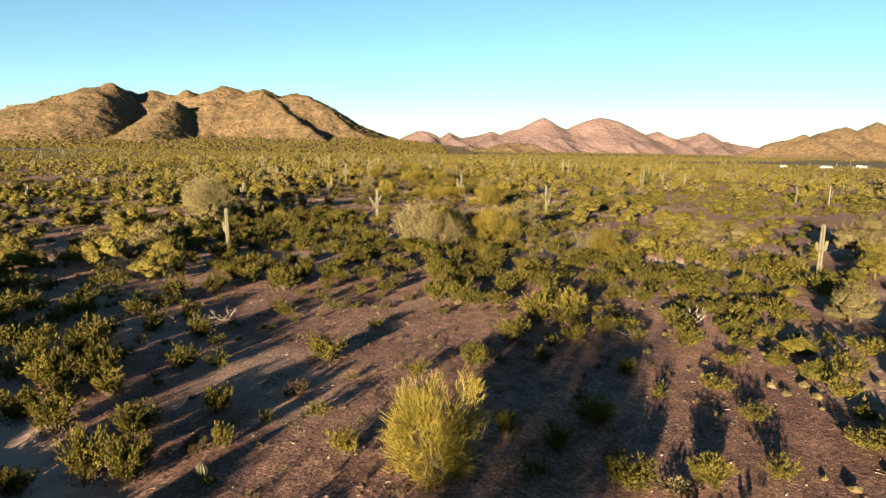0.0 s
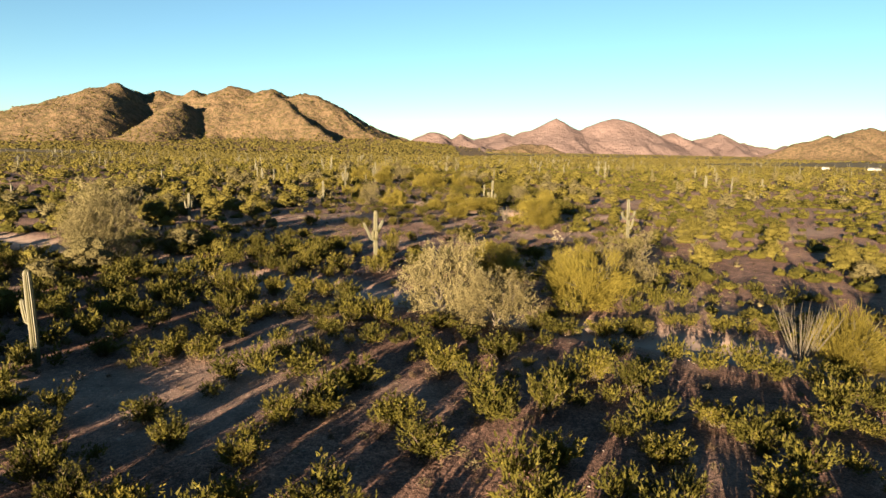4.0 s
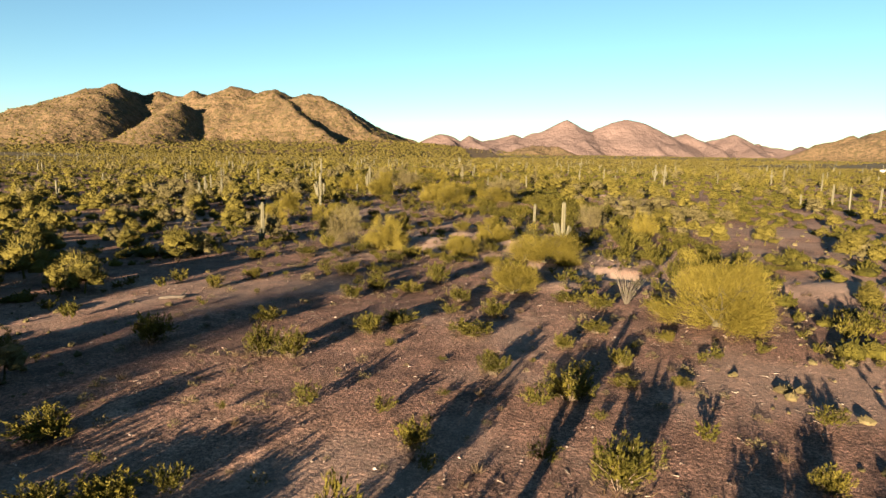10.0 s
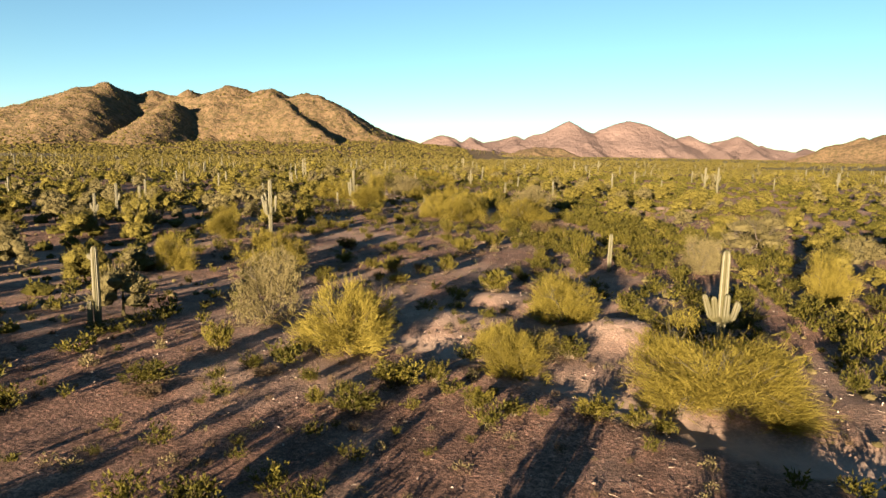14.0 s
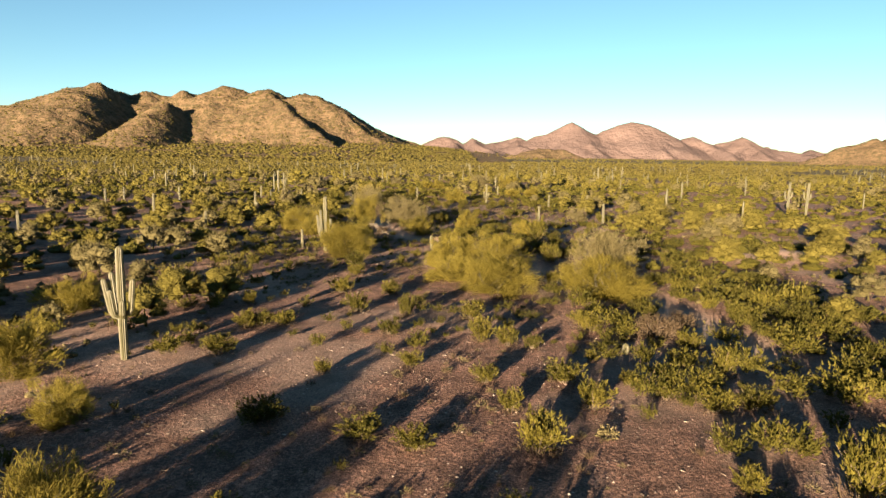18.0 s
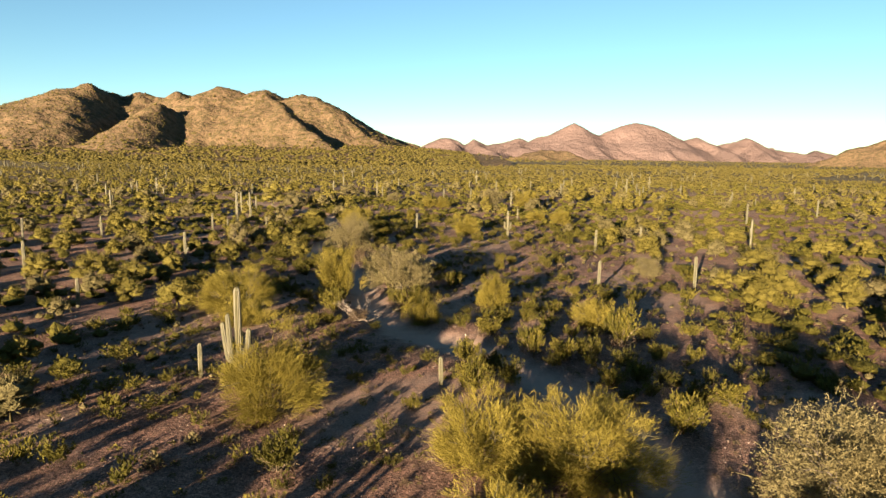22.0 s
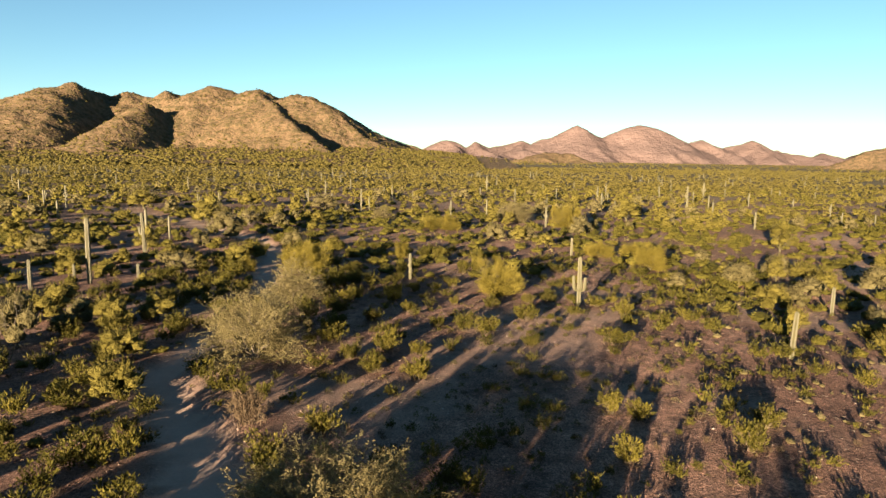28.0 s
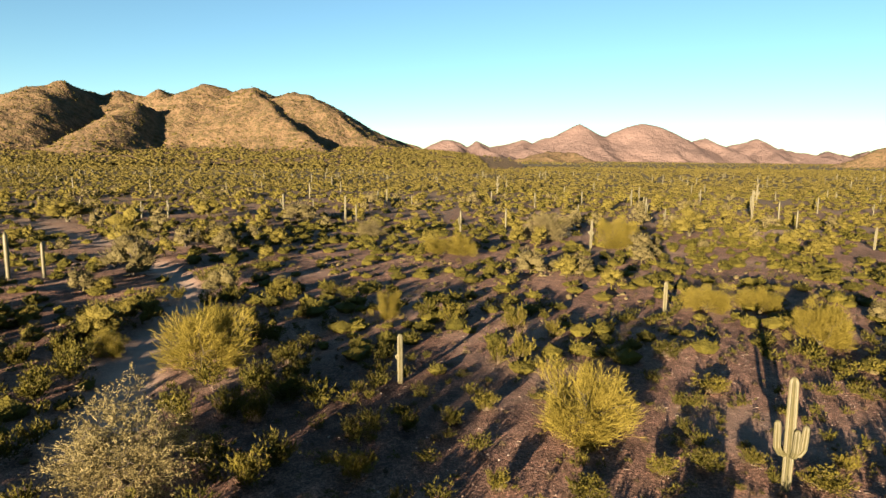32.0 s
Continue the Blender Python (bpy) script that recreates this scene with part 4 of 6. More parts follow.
creosote(-15.4, 23.9, 1.7, 1.2)
thicket(17.0, 23.9, 2.0, 1.2)
creosote(-11.0, 24.5, 2.3, 2.0)
creosote(-12.8, 24.7, 2.3, 2.1)
thicket(23.0, 26.5, 2.8, 1.3)
creosote(-2.1, 26.6, 1.6, 1.1)
creosote(7.8, 26.8, 1.9, 1.1)
creosote(-7.9, 27.4, 1.2, 1.1)
creosote(5.7, 28.5, 1.6, 1.2)
creosote(-16.4, 29.0, 2.6, 1.7)
creosote(-12.6, 29.0, 2.6, 1.4)
thicket(19.0, 29.9, 1.9, 1.2)
creosote(10.5, 29.9, 2.4, 1.4)
creosote(-19.2, 30.9, 2.7, 1.5)
creosote(-9.4, 31.5, 1.9, 1.3)
thicket(25.8, 32.7, 2.0, 1.8)
creosote(-15.9, 33.4, 2.0, 1.2)
creosote(-19.7, 34.4, 2.5, 2.0)
thicket(19.3, 34.5, 2.5, 1.0)
creosote(-19.2, 34.5, 2.7, 2.0)
creosote(-17.4, 35.1, 2.8, 2.0)
thicket(-22.0, 35.1, 2.5, 2.1)
thicket(29.0, 36.8, 3.4, 1.6)
creosote(14.8, 37.5, 1.5, 1.0)
creosote(5.1, 38.7, 2.3, 1.5)
thicket(22.2, 38.9, 2.4, 1.0)
creosote(9.7, 39.7, 1.6, 1.0)
creosote(-20.5, 39.7, 3.4, 1.6)
creosote(-4.9, 40.0, 3.3, 1.5)
thicket(32.6, 40.3, 3.3, 1.5)
thicket(-23.9, 40.9, 2.7, 1.8)
thicket(-26.0, 40.9, 2.7, 1.9)
thicket(20.9, 42.7, 3.4, 1.8)
creosote(13.0, 44.2, 2.2, 1.1)
creosote(8.5, 44.3, 2.6, 1.7)
creosote(-14.5, 44.4, 2.1, 1.5)
creosote(-18.5, 45.6, 1.8, 0.9)
creosote(15.9, 46.3, 2.3, 1.3)
thicket(-25.9, 46.4, 2.6, 1.7)
thicket(17.8, 46.4, 2.3, 1.3)
creosote(11.3, 49.5, 3.3, 2.3)
creosote(14.0, 49.8, 3.3, 2.3)
thicket(-31.5, 50.2, 2.8, 1.7)
thicket(-26.7, 50.4, 2.9, 1.4)
creosote(-21.8, 50.4, 2.4, 1.2)
creosote(8.5, 54.5, 2.6, 1.3)
creosote(6.5, 54.9, 2.7, 1.4)
creosote(5.0, 55.2, 2.7, 2.1)
creosote(3.0, 56.1, 2.7, 2.1)
creosote(-20.8, 56.5, 3.2, 1.6)
thicket(-32.4, 56.6, 2.7, 1.8)
thicket(-35.1, 57.7, 2.7, 1.7)
thicket(41.4, 58.5, 3.6, 2.2)
creosote(-18.0, 58.9, 3.3, 1.4)
thicket(44.8, 59.2, 3.7, 2.0)
thicket(-27.4, 59.6, 2.5, 1.8)
thicket(-29.4, 59.8, 2.5, 1.5)
creosote(-11.9, 60.3, 3.4, 1.8)
thicket(43.5, 61.6, 2.8, 2.1)
thicket(39.3, 61.9, 2.8, 1.8)
thicket(41.6, 62.0, 2.8, 1.9)
creosote(6.0, 62.2, 2.5, 1.3)
creosote(12.1, 62.5, 3.0, 1.6)
creosote(-15.8, 64.1, 2.3, 1.4)
creosote(-10.6, 64.5, 2.7, 1.5)
creosote(-17.8, 64.8, 2.3, 1.5)
creosote(3.7, 64.9, 3.3, 1.8)
creosote(-2.8, 65.0, 1.8, 1.2)
creosote(-4.5, 65.2, 2.3, 1.1)
thicket(40.7, 65.8, 3.0, 2.5)
creosote(-7.2, 65.9, 2.3, 1.1)
creosote(-13.0, 66.0, 2.1, 1.3)
creosote(13.4, 66.4, 3.2, 1.2)
thicket(18.1, 66.8, 1.7, 0.9)
creosote(-15.0, 67.6, 2.5, 1.7)
thicket(39.6, 68.2, 3.1, 2.6)
thicket(17.5, 68.6, 1.8, 1.0)
thicket(44.8, 68.7, 3.1, 2.5)
creosote(5.0, 68.9, 2.6, 1.4)
creosote(-7.7, 69.1, 2.3, 1.2)
creosote(9.8, 69.4, 2.7, 1.2)
thicket(-37.9, 69.9, 2.9, 1.9)
thicket(35.7, 70.0, 3.4, 2.4)
creosote(-0.2, 70.1, 3.0, 1.3)
creosote(14.5, 70.2, 1.5, 1.0)
thicket(-36.0, 70.3, 2.9, 2.1)
creosote(-11.2, 70.5, 1.8, 1.3)
creosote(-19.7, 71.5, 2.9, 1.1)
creosote(-17.6, 71.6, 2.9, 1.1)
thicket(39.2, 71.7, 3.5, 2.1)
thicket(20.7, 72.0, 2.3, 1.1)
thicket(42.4, 72.5, 3.5, 2.4)
thicket(19.1, 72.6, 2.9, 1.5)
creosote(-6.9, 72.9, 2.2, 1.5)
creosote(-13.3, 73.1, 2.6, 1.0)
creosote(-1.7, 73.2, 2.9, 1.3)
creosote(13.9, 73.3, 3.0, 1.0)
thicket(25.3, 73.5, 3.4, 1.8)
creosote(-5.3, 73.8, 2.3, 1.2)
thicket(-22.3, 74.2, 2.3, 1.0)
creosote(-20.7, 74.6, 2.3, 1.0)
creosote(5.9, 74.8, 2.4, 1.8)
thicket(32.6, 75.8, 3.7, 2.9)
thicket(35.7, 76.3, 3.7, 3.4)
thicket(28.8, 77.3, 3.0, 1.9)
creosote(11.2, 77.6, 2.6, 1.6)
creosote(-4.0, 77.7, 3.3, 1.4)
thicket(21.7, 78.3, 2.6, 1.5)
creosote(9.5, 79.0, 2.6, 1.9)
thicket(19.9, 79.0, 2.7, 1.7)
creosote(0.8, 80.1, 3.1, 1.5)
thicket(18.9, 80.2, 2.7, 2.2)
thicket(16.9, 80.6, 2.8, 1.8)
creosote(-13.8, 82.1, 2.3, 1.4)
creosote(4.3, 82.7, 3.3, 1.4)
creosote(-15.8, 82.8, 2.3, 1.4)
creosote(-20.1, 82.9, 2.5, 1.0)
thicket(35.4, 86.1, 2.6, 2.2)
thicket(35.2, 88.8, 2.7, 2.5)
thicket(23.0, 88.8, 2.4, 1.4)
thicket(21.2, 89.0, 2.4, 1.6)
creosote(-7.5, 89.0, 2.4, 0.8)
creosote(15.1, 89.2, 3.1, 1.3)
creosote(8.0, 89.3, 2.5, 1.2)
creosote(0.8, 89.4, 3.3, 0.9)
creosote(10.1, 89.4, 2.6, 1.2)
creosote(13.0, 89.8, 3.2, 1.1)
creosote(-5.7, 90.3, 2.7, 1.6)
creosote(-3.7, 91.3, 2.9, 1.8)
creosote(-13.1, 91.4, 1.5, 0.9)
creosote(-8.2, 92.5, 2.5, 1.0)
creosote(-10.4, 92.6, 3.0, 1.3)
creosote(-15.7, 92.8, 2.5, 1.7)
creosote(-12.7, 92.9, 3.0, 1.0)
creosote(9.5, 93.7, 2.3, 1.2)
creosote(11.4, 93.8, 2.4, 1.4)
thicket(19.1, 95.8, 2.4, 2.1)
thicket(21.0, 95.8, 2.4, 2.1)
thicket(19.9, 98.6, 2.9, 1.6)
creosote(-7.1, 98.7, 2.5, 1.4)
thicket(-23.7, 98.8, 2.4, 1.3)
thicket(17.7, 98.9, 3.0, 2.0)
creosote(-21.9, 98.9, 2.5, 1.4)
creosote(-9.1, 99.1, 2.5, 1.5)
creosote(-13.6, 99.3, 2.5, 1.6)
creosote(-11.0, 99.5, 2.8, 1.7)
creosote(-17.7, 99.6, 2.4, 2.0)
creosote(-16.2, 100.2, 2.4, 1.7)
thicket(-29.4, 103.6, 3.0, 2.0)
thicket(25.1, 104.1, 2.6, 1.7)
thicket(-24.1, 104.2, 2.7, 1.7)
thicket(-26.2, 104.2, 2.7, 1.7)
thicket(-23.0, 105.0, 3.0, 2.4)
creosote(-21.6, 106.7, 3.1, 2.2)
creosote(-14.3, 109.2, 2.3, 1.8)
creosote(-5.3, 110.4, 3.3, 1.9)
thicket(25.1, 110.6, 3.2, 1.6)
creosote(-9.5, 111.2, 3.4, 1.7)
creosote(-13.1, 111.4, 3.2, 1.8)
thicket(28.3, 111.7, 3.3, 1.4)
creosote(-1.3, 114.0, 3.3, 1.6)
thicket(16.1, 114.0, 2.1, 1.0)
creosote(13.7, 114.6, 2.4, 0.9)
creosote(-19.9, 116.8, 2.6, 1.6)
creosote(-5.2, 117.0, 2.5, 1.5)
thicket(21.1, 117.4, 2.2, 1.8)
creosote(4.6, 117.7, 1.7, 1.2)
creosote(-18.4, 117.8, 2.7, 1.8)
creosote(2.1, 118.5, 1.8, 1.4)
thicket(20.2, 118.7, 2.3, 1.8)
creosote(-1.4, 119.3, 3.0, 1.2)
creosote(-4.7, 120.0, 2.5, 1.4)
creosote(-15.1, 120.1, 3.1, 1.4)
creosote(-17.6, 120.2, 3.1, 1.3)
creosote(13.3, 120.4, 2.2, 1.6)
creosote(-8.8, 121.3, 1.9, 1.5)
thicket(-27.0, 122.3, 2.8, 2.7)
creosote(-14.1, 122.5, 2.3, 1.4)
creosote(-12.5, 122.8, 2.3, 1.5)
thicket(-25.7, 122.9, 3.3, 2.2)
creosote(12.4, 122.9, 3.4, 1.3)
thicket(-32.1, 123.6, 2.9, 2.7)
creosote(-21.5, 124.1, 3.2, 1.4)
creosote(-1.6, 124.2, 1.7, 1.0)
thicket(-24.3, 124.7, 3.3, 1.4)
creosote(-21.5, 124.7, 2.4, 1.3)
creosote(-11.4, 125.2, 2.8, 1.3)
thicket(-30.8, 125.6, 3.0, 2.5)
creosote(9.9, 125.7, 2.2, 1.2)
creosote(7.9, 125.8, 2.5, 1.4)
thicket(16.8, 125.8, 2.9, 1.2)
thicket(21.9, 127.2, 2.3, 1.3)
creosote(-4.8, 127.5, 2.5, 2.1)
creosote(-14.7, 129.4, 2.7, 1.0)
creosote(-12.8, 130.2, 2.8, 1.0)
creosote(-19.1, 131.8, 1.7, 1.5)
creosote(13.2, 131.8, 1.7, 0.9)
creosote(5.4, 131.8, 2.9, 1.8)
thicket(21.2, 132.3, 2.6, 1.5)
thicket(-29.1, 134.5, 2.5, 1.3)
creosote(-2.5, 134.8, 1.6, 1.2)
thicket(25.6, 135.0, 2.7, 1.1)
creosote(-17.9, 135.3, 3.1, 1.1)
thicket(-27.8, 135.6, 2.5, 1.4)
thicket(16.8, 137.5, 1.9, 1.0)
thicket(-35.2, 138.1, 2.4, 1.6)
thicket(-33.5, 138.3, 2.4, 1.4)
thicket(26.0, 140.0, 2.2, 1.1)
thicket(-29.4, 140.1, 3.4, 1.2)
creosote(5.2, 140.4, 3.0, 1.3)
thicket(28.3, 141.0, 2.2, 1.3)
creosote(11.7, 142.3, 1.3, 0.5)
creosote(8.6, 142.4, 1.9, 0.4)
creosote(1.6, 143.7, 2.0, 1.2)
thicket(-28.3, 144.5, 2.3, 1.4)
creosote(9.3, 145.3, 1.6, 1.0)
thicket(-27.0, 145.6, 2.4, 1.7)
creosote(-10.0, 146.1, 2.3, 1.5)
creosote(-11.9, 146.3, 2.3, 1.7)
creosote(6.5, 148.5, 1.6, 0.9)
creosote(-19.4, 148.6, 2.9, 1.7)
creosote(13.6, 149.9, 1.6, 0.7)
thicket(26.2, 150.5, 2.2, 2.0)
creosote(0.8, 150.8, 3.4, 0.9)
creosote(-5.9, 151.0, 2.2, 1.3)
thicket(28.6, 151.9, 2.3, 2.1)
thicket(41.0, 151.9, 2.3, 2.0)
creosote(9.5, 152.1, 2.4, 0.8)
creosote(-4.2, 153.5, 3.1, 0.9)
thicket(40.2, 153.5, 2.4, 2.0)
thicket(32.7, 153.6, 3.1, 1.4)
creosote(-13.6, 154.3, 2.9, 0.8)
creosote(2.8, 156.0, 2.7, 1.1)
creosote(15.6, 157.3, 2.8, 1.1)
thicket(47.1, 157.4, 2.5, 2.4)
thicket(49.6, 158.2, 2.5, 2.1)
creosote(11.4, 159.0, 2.9, 1.2)
creosote(9.5, 161.4, 3.1, 0.7)
creosote(0.5, 161.5, 2.3, 1.0)
creosote(-8.6, 161.8, 2.3, 1.1)
creosote(-20.9, 164.5, 1.9, 1.1)
creosote(-3.8, 164.9, 2.9, 0.8)
creosote(-6.7, 165.4, 2.5, 1.1)
thicket(-24.7, 166.5, 1.9, 1.3)
creosote(-18.6, 168.7, 2.3, 1.0)
creosote(-1.3, 168.9, 2.7, 1.8)
creosote(-10.2, 172.2, 2.9, 1.2)
thicket(36.8, 176.8, 2.7, 0.7)
thicket(35.0, 177.2, 2.7, 0.7)
thicket(-39.3, 179.4, 2.7, 1.4)
creosote(7.7, 180.0, 1.3, 0.7)
creosote(6.5, 180.4, 1.5, 0.7)
creosote(-21.8, 180.5, 2.2, 1.0)
creosote(-6.1, 181.1, 2.4, 1.0)
creosote(1.1, 181.2, 1.4, 0.7)
creosote(4.9, 181.3, 2.4, 0.8)
creosote(-0.5, 181.9, 1.7, 1.0)
creosote(-8.1, 182.0, 1.1, 0.7)
creosote(-16.8, 184.3, 3.4, 0.8)
creosote(-4.5, 184.9, 3.2, 1.2)
creosote(-2.5, 185.6, 1.5, 1.0)
thicket(-28.3, 186.0, 2.4, 1.1)
creosote(-12.3, 186.7, 1.6, 0.7)
creosote(-15.2, 189.7, 2.1, 1.6)
thicket(23.1, 190.0, 2.5, 2.2)
creosote(5.6, 190.1, 2.7, 1.2)
thicket(-22.8, 192.2, 3.4, 0.9)
thicket(26.1, 192.9, 2.6, 2.2)
creosote(12.5, 194.2, 2.0, 1.1)
creosote(12.4, 201.6, 2.0, 1.0)
thicket(-26.1, 203.5, 2.9, 1.4)
creosote(2.5, 205.2, 3.1, 1.5)
thicket(-32.4, 205.2, 1.7, 1.1)
thicket(25.8, 205.5, 2.7, 1.3)
creosote(-5.9, 210.6, 2.3, 0.8)
creosote(-12.7, 210.7, 1.9, 1.0)
creosote(-7.7, 211.5, 1.2, 0.8)
creosote(5.8, 212.4, 1.8, 0.8)
creosote(3.1, 212.5, 2.2, 1.0)
creosote(-13.4, 214.6, 2.1, 0.8)
creosote(12.1, 215.8, 2.0, 1.3)
creosote(-6.8, 215.9, 2.5, 1.6)
thicket(18.7, 216.6, 2.3, 0.9)
creosote(-1.3, 216.6, 2.3, 1.4)
creosote(-9.0, 217.9, 2.1, 1.0)
thicket(34.0, 218.2, 3.5, 1.9)
thicket(31.6, 218.8, 3.5, 1.7)
creosote(8.7, 220.4, 3.2, 1.0)
thicket(-24.7, 221.0, 2.0, 1.1)
creosote(-12.3, 221.6, 2.3, 1.1)
thicket(-22.5, 221.8, 1.3, 1.2)
creosote(14.0, 224.0, 3.1, 2.8)
creosote(9.5, 224.6, 1.8, 1.1)
thicket(-29.7, 225.7, 2.6, 1.2)
thicket(25.9, 227.0, 2.9, 1.7)
thicket(23.9, 227.4, 2.9, 1.7)
thicket(21.5, 227.8, 2.9, 1.4)
thicket(20.0, 228.1, 2.7, 1.2)
thicket(-28.0, 228.1, 2.4, 1.5)
creosote(0.9, 228.3, 2.8, 1.9)
creosote(-5.2, 228.5, 2.4, 1.0)
thicket(18.2, 228.7, 2.8, 1.1)
thicket(24.4, 228.8, 3.0, 1.4)
thicket(-26.7, 229.1, 2.5, 1.4)
creosote(-7.8, 229.8, 2.8, 1.0)
creosote(-13.5, 231.5, 3.0, 1.2)
creosote(0.1, 233.3, 1.8, 1.2)
creosote(11.9, 233.4, 2.8, 1.3)
creosote(4.9, 233.7, 2.5, 1.6)
creosote(14.3, 233.9, 2.8, 1.2)
thicket(29.4, 234.0, 2.3, 1.9)
thicket(20.1, 234.2, 2.8, 1.7)
thicket(22.8, 234.3, 2.8, 1.9)
thicket(25.1, 234.5, 2.8, 2.0)
thicket(31.6, 234.6, 2.3, 2.2)
thicket(22.6, 234.9, 2.9, 1.8)
creosote(9.6, 235.3, 1.9, 1.0)
thicket(20.1, 235.8, 3.5, 2.0)
thicket(17.6, 236.1, 3.5, 1.6)
thicket(-37.8, 236.7, 2.4, 1.4)
thicket(-36.1, 237.0, 2.4, 1.6)
thicket(29.0, 237.1, 2.7, 2.1)
creosote(8.1, 237.6, 1.9, 0.8)
creosote(-1.0, 237.6, 2.1, 1.1)
creosote(4.0, 237.9, 2.9, 1.3)
thicket(32.1, 238.6, 2.8, 1.9)
creosote(-11.5, 238.9, 1.4, 0.9)
creosote(15.0, 239.6, 2.3, 1.9)
thicket(16.9, 239.7, 2.3, 2.0)
creosote(-5.8, 240.4, 2.0, 0.9)
thicket(30.8, 240.5, 2.6, 1.6)
creosote(12.9, 241.2, 2.7, 1.2)
thicket(29.2, 241.4, 2.6, 1.6)
creosote(6.8, 242.0, 1.2, 0.8)
thicket(-22.8, 242.1, 3.0, 1.5)
creosote(-19.5, 242.8, 2.8, 1.3)
thicket(17.3, 243.2, 2.6, 1.3)
thicket(22.2, 244.1, 3.7, 2.3)
creosote(3.1, 244.8, 1.7, 1.0)
creosote(15.0, 245.3, 2.4, 1.4)
creosote(1.2, 245.4, 2.0, 1.5)
creosote(-0.7, 246.4, 2.1, 1.8)
thicket(-24.3, 247.1, 1.4, 0.9)
thicket(-22.7, 247.4, 2.1, 1.0)
creosote(-7.8, 247.9, 2.2, 1.1)
thicket(18.9, 248.0, 3.3, 1.8)
creosote(-19.5, 249.3, 2.2, 1.3)
creosote(8.5, 249.6, 3.4, 1.6)
creosote(-18.4, 250.0, 2.4, 1.1)
creosote(-16.6, 250.1, 2.4, 1.1)
creosote(-1.1, 253.2, 2.5, 1.4)
creosote(-6.7, 253.6, 1.7, 1.9)
thicket(-23.8, 254.6, 2.1, 1.9)
thicket(-26.2, 254.6, 2.5, 1.0)
creosote(-11.3, 255.2, 2.6, 1.5)
thicket(21.5, 256.9, 2.5, 2.0)
thicket(26.9, 257.0, 3.4, 2.9)
creosote(-21.5, 257.2, 1.8, 1.2)
thicket(23.7, 257.4, 2.5, 1.7)
thicket(30.1, 257.8, 3.4, 2.9)
thicket(-31.4, 259.9, 2.8, 1.4)
creosote(-8.8, 262.4, 2.4, 1.2)
thicket(-26.8, 262.8, 1.8, 1.6)
creosote(-13.8, 262.9, 3.3, 1.4)
thicket(21.5, 263.6, 3.2, 2.2)
thicket(24.4, 264.5, 3.2, 2.1)
thicket(-23.3, 265.5, 2.6, 1.3)
thicket(-28.5, 266.4, 1.7, 0.8)
thicket(20.8, 267.6, 2.1, 1.7)
creosote(11.0, 269.2, 2.7, 1.4)
creosote(8.9, 269.3, 2.7, 1.2)
thicket(-26.2, 270.8, 2.6, 1.6)
creosote(-13.6, 271.7, 2.3, 1.3)
thicket(27.7, 272.2, 3.3, 2.0)
thicket(25.2, 272.5, 3.3, 2.0)
creosote(-14.2, 276.8, 3.0, 1.9)
thicket(-26.8, 277.0, 2.4, 1.7)
thicket(-28.7, 277.0, 2.4, 1.8)
thicket(-31.0, 277.3, 3.0, 1.5)
thicket(26.7, 278.9, 2.3, 1.5)
thicket(29.3, 280.1, 2.3, 1.6)
thicket(25.8, 280.2, 2.8, 2.1)
thicket(-39.0, 281.0, 1.9, 1.5)
creosote(10.8, 282.0, 3.0, 2.5)
thicket(-24.6, 285.1, 3.1, 0.9)
creosote(-6.9, 285.5, 1.6, 0.9)
creosote(13.4, 286.4, 3.0, 1.4)
creosote(15.9, 286.6, 3.0, 1.6)
thicket(-29.3, 287.8, 2.3, 1.2)
thicket(-27.8, 288.2, 2.3, 1.2)
creosote(-2.5, 288.5, 3.0, 2.4)
thicket(-25.9, 289.7, 1.4, 1.1)
creosote(8.3, 290.0, 2.7, 1.6)
thicket(-37.2, 290.1, 3.3, 1.4)
thicket(-33.6, 290.2, 2.8, 1.4)
thicket(16.3, 290.7, 1.5, 1.5)
creosote(10.8, 291.0, 2.7, 1.7)
thicket(-41.6, 291.6, 2.5, 1.2)
creosote(-0.6, 294.6, 2.7, 1.5)
thicket(-32.0, 294.8, 3.2, 1.7)
creosote(-2.7, 295.5, 2.8, 1.7)
creosote(5.7, 296.0, 2.8, 1.9)
thicket(17.3, 296.3, 2.1, 1.5)
thicket(-48.3, 296.6, 2.3, 1.6)
creosote(8.2, 297.0, 2.9, 1.8)
thicket(-47.0, 297.3, 2.3, 1.6)
thicket(40.2, 297.6, 2.3, 1.9)
creosote(3.3, 297.8, 3.0, 2.3)
thicket(42.6, 298.3, 2.4, 2.2)
creosote(12.2, 300.9, 3.8, 3.4)
thicket(-28.6, 302.4, 2.8, 1.2)
creosote(15.0, 302.6, 2.8, 1.4)
thicket(-36.3, 303.5, 2.7, 1.3)
creosote(-0.2, 303.6, 3.3, 1.6)
thicket(19.8, 304.1, 2.9, 1.7)
thicket(-38.9, 304.3, 2.7, 1.4)
creosote(-17.9, 306.7, 2.3, 1.0)
creosote(-16.2, 306.8, 2.3, 0.9)
creosote(4.5, 308.9, 2.3, 1.4)
thicket(-34.9, 309.4, 3.2, 1.1)
creosote(2.0, 309.6, 2.0, 1.1)
creosote(5.0, 311.9, 2.5, 1.5)
creosote(-16.7, 312.1, 3.2, 2.5)
creosote(8.0, 312.6, 2.2, 1.3)
thicket(36.7, 315.9, 2.2, 2.1)
creosote(-9.8, 316.4, 3.0, 1.8)
thicket(35.6, 317.0, 2.3, 2.1)
creosote(-7.5, 317.5, 3.1, 2.0)
thicket(18.5, 318.2, 2.9, 1.8)
creosote(15.6, 319.1, 2.6, 1.5)
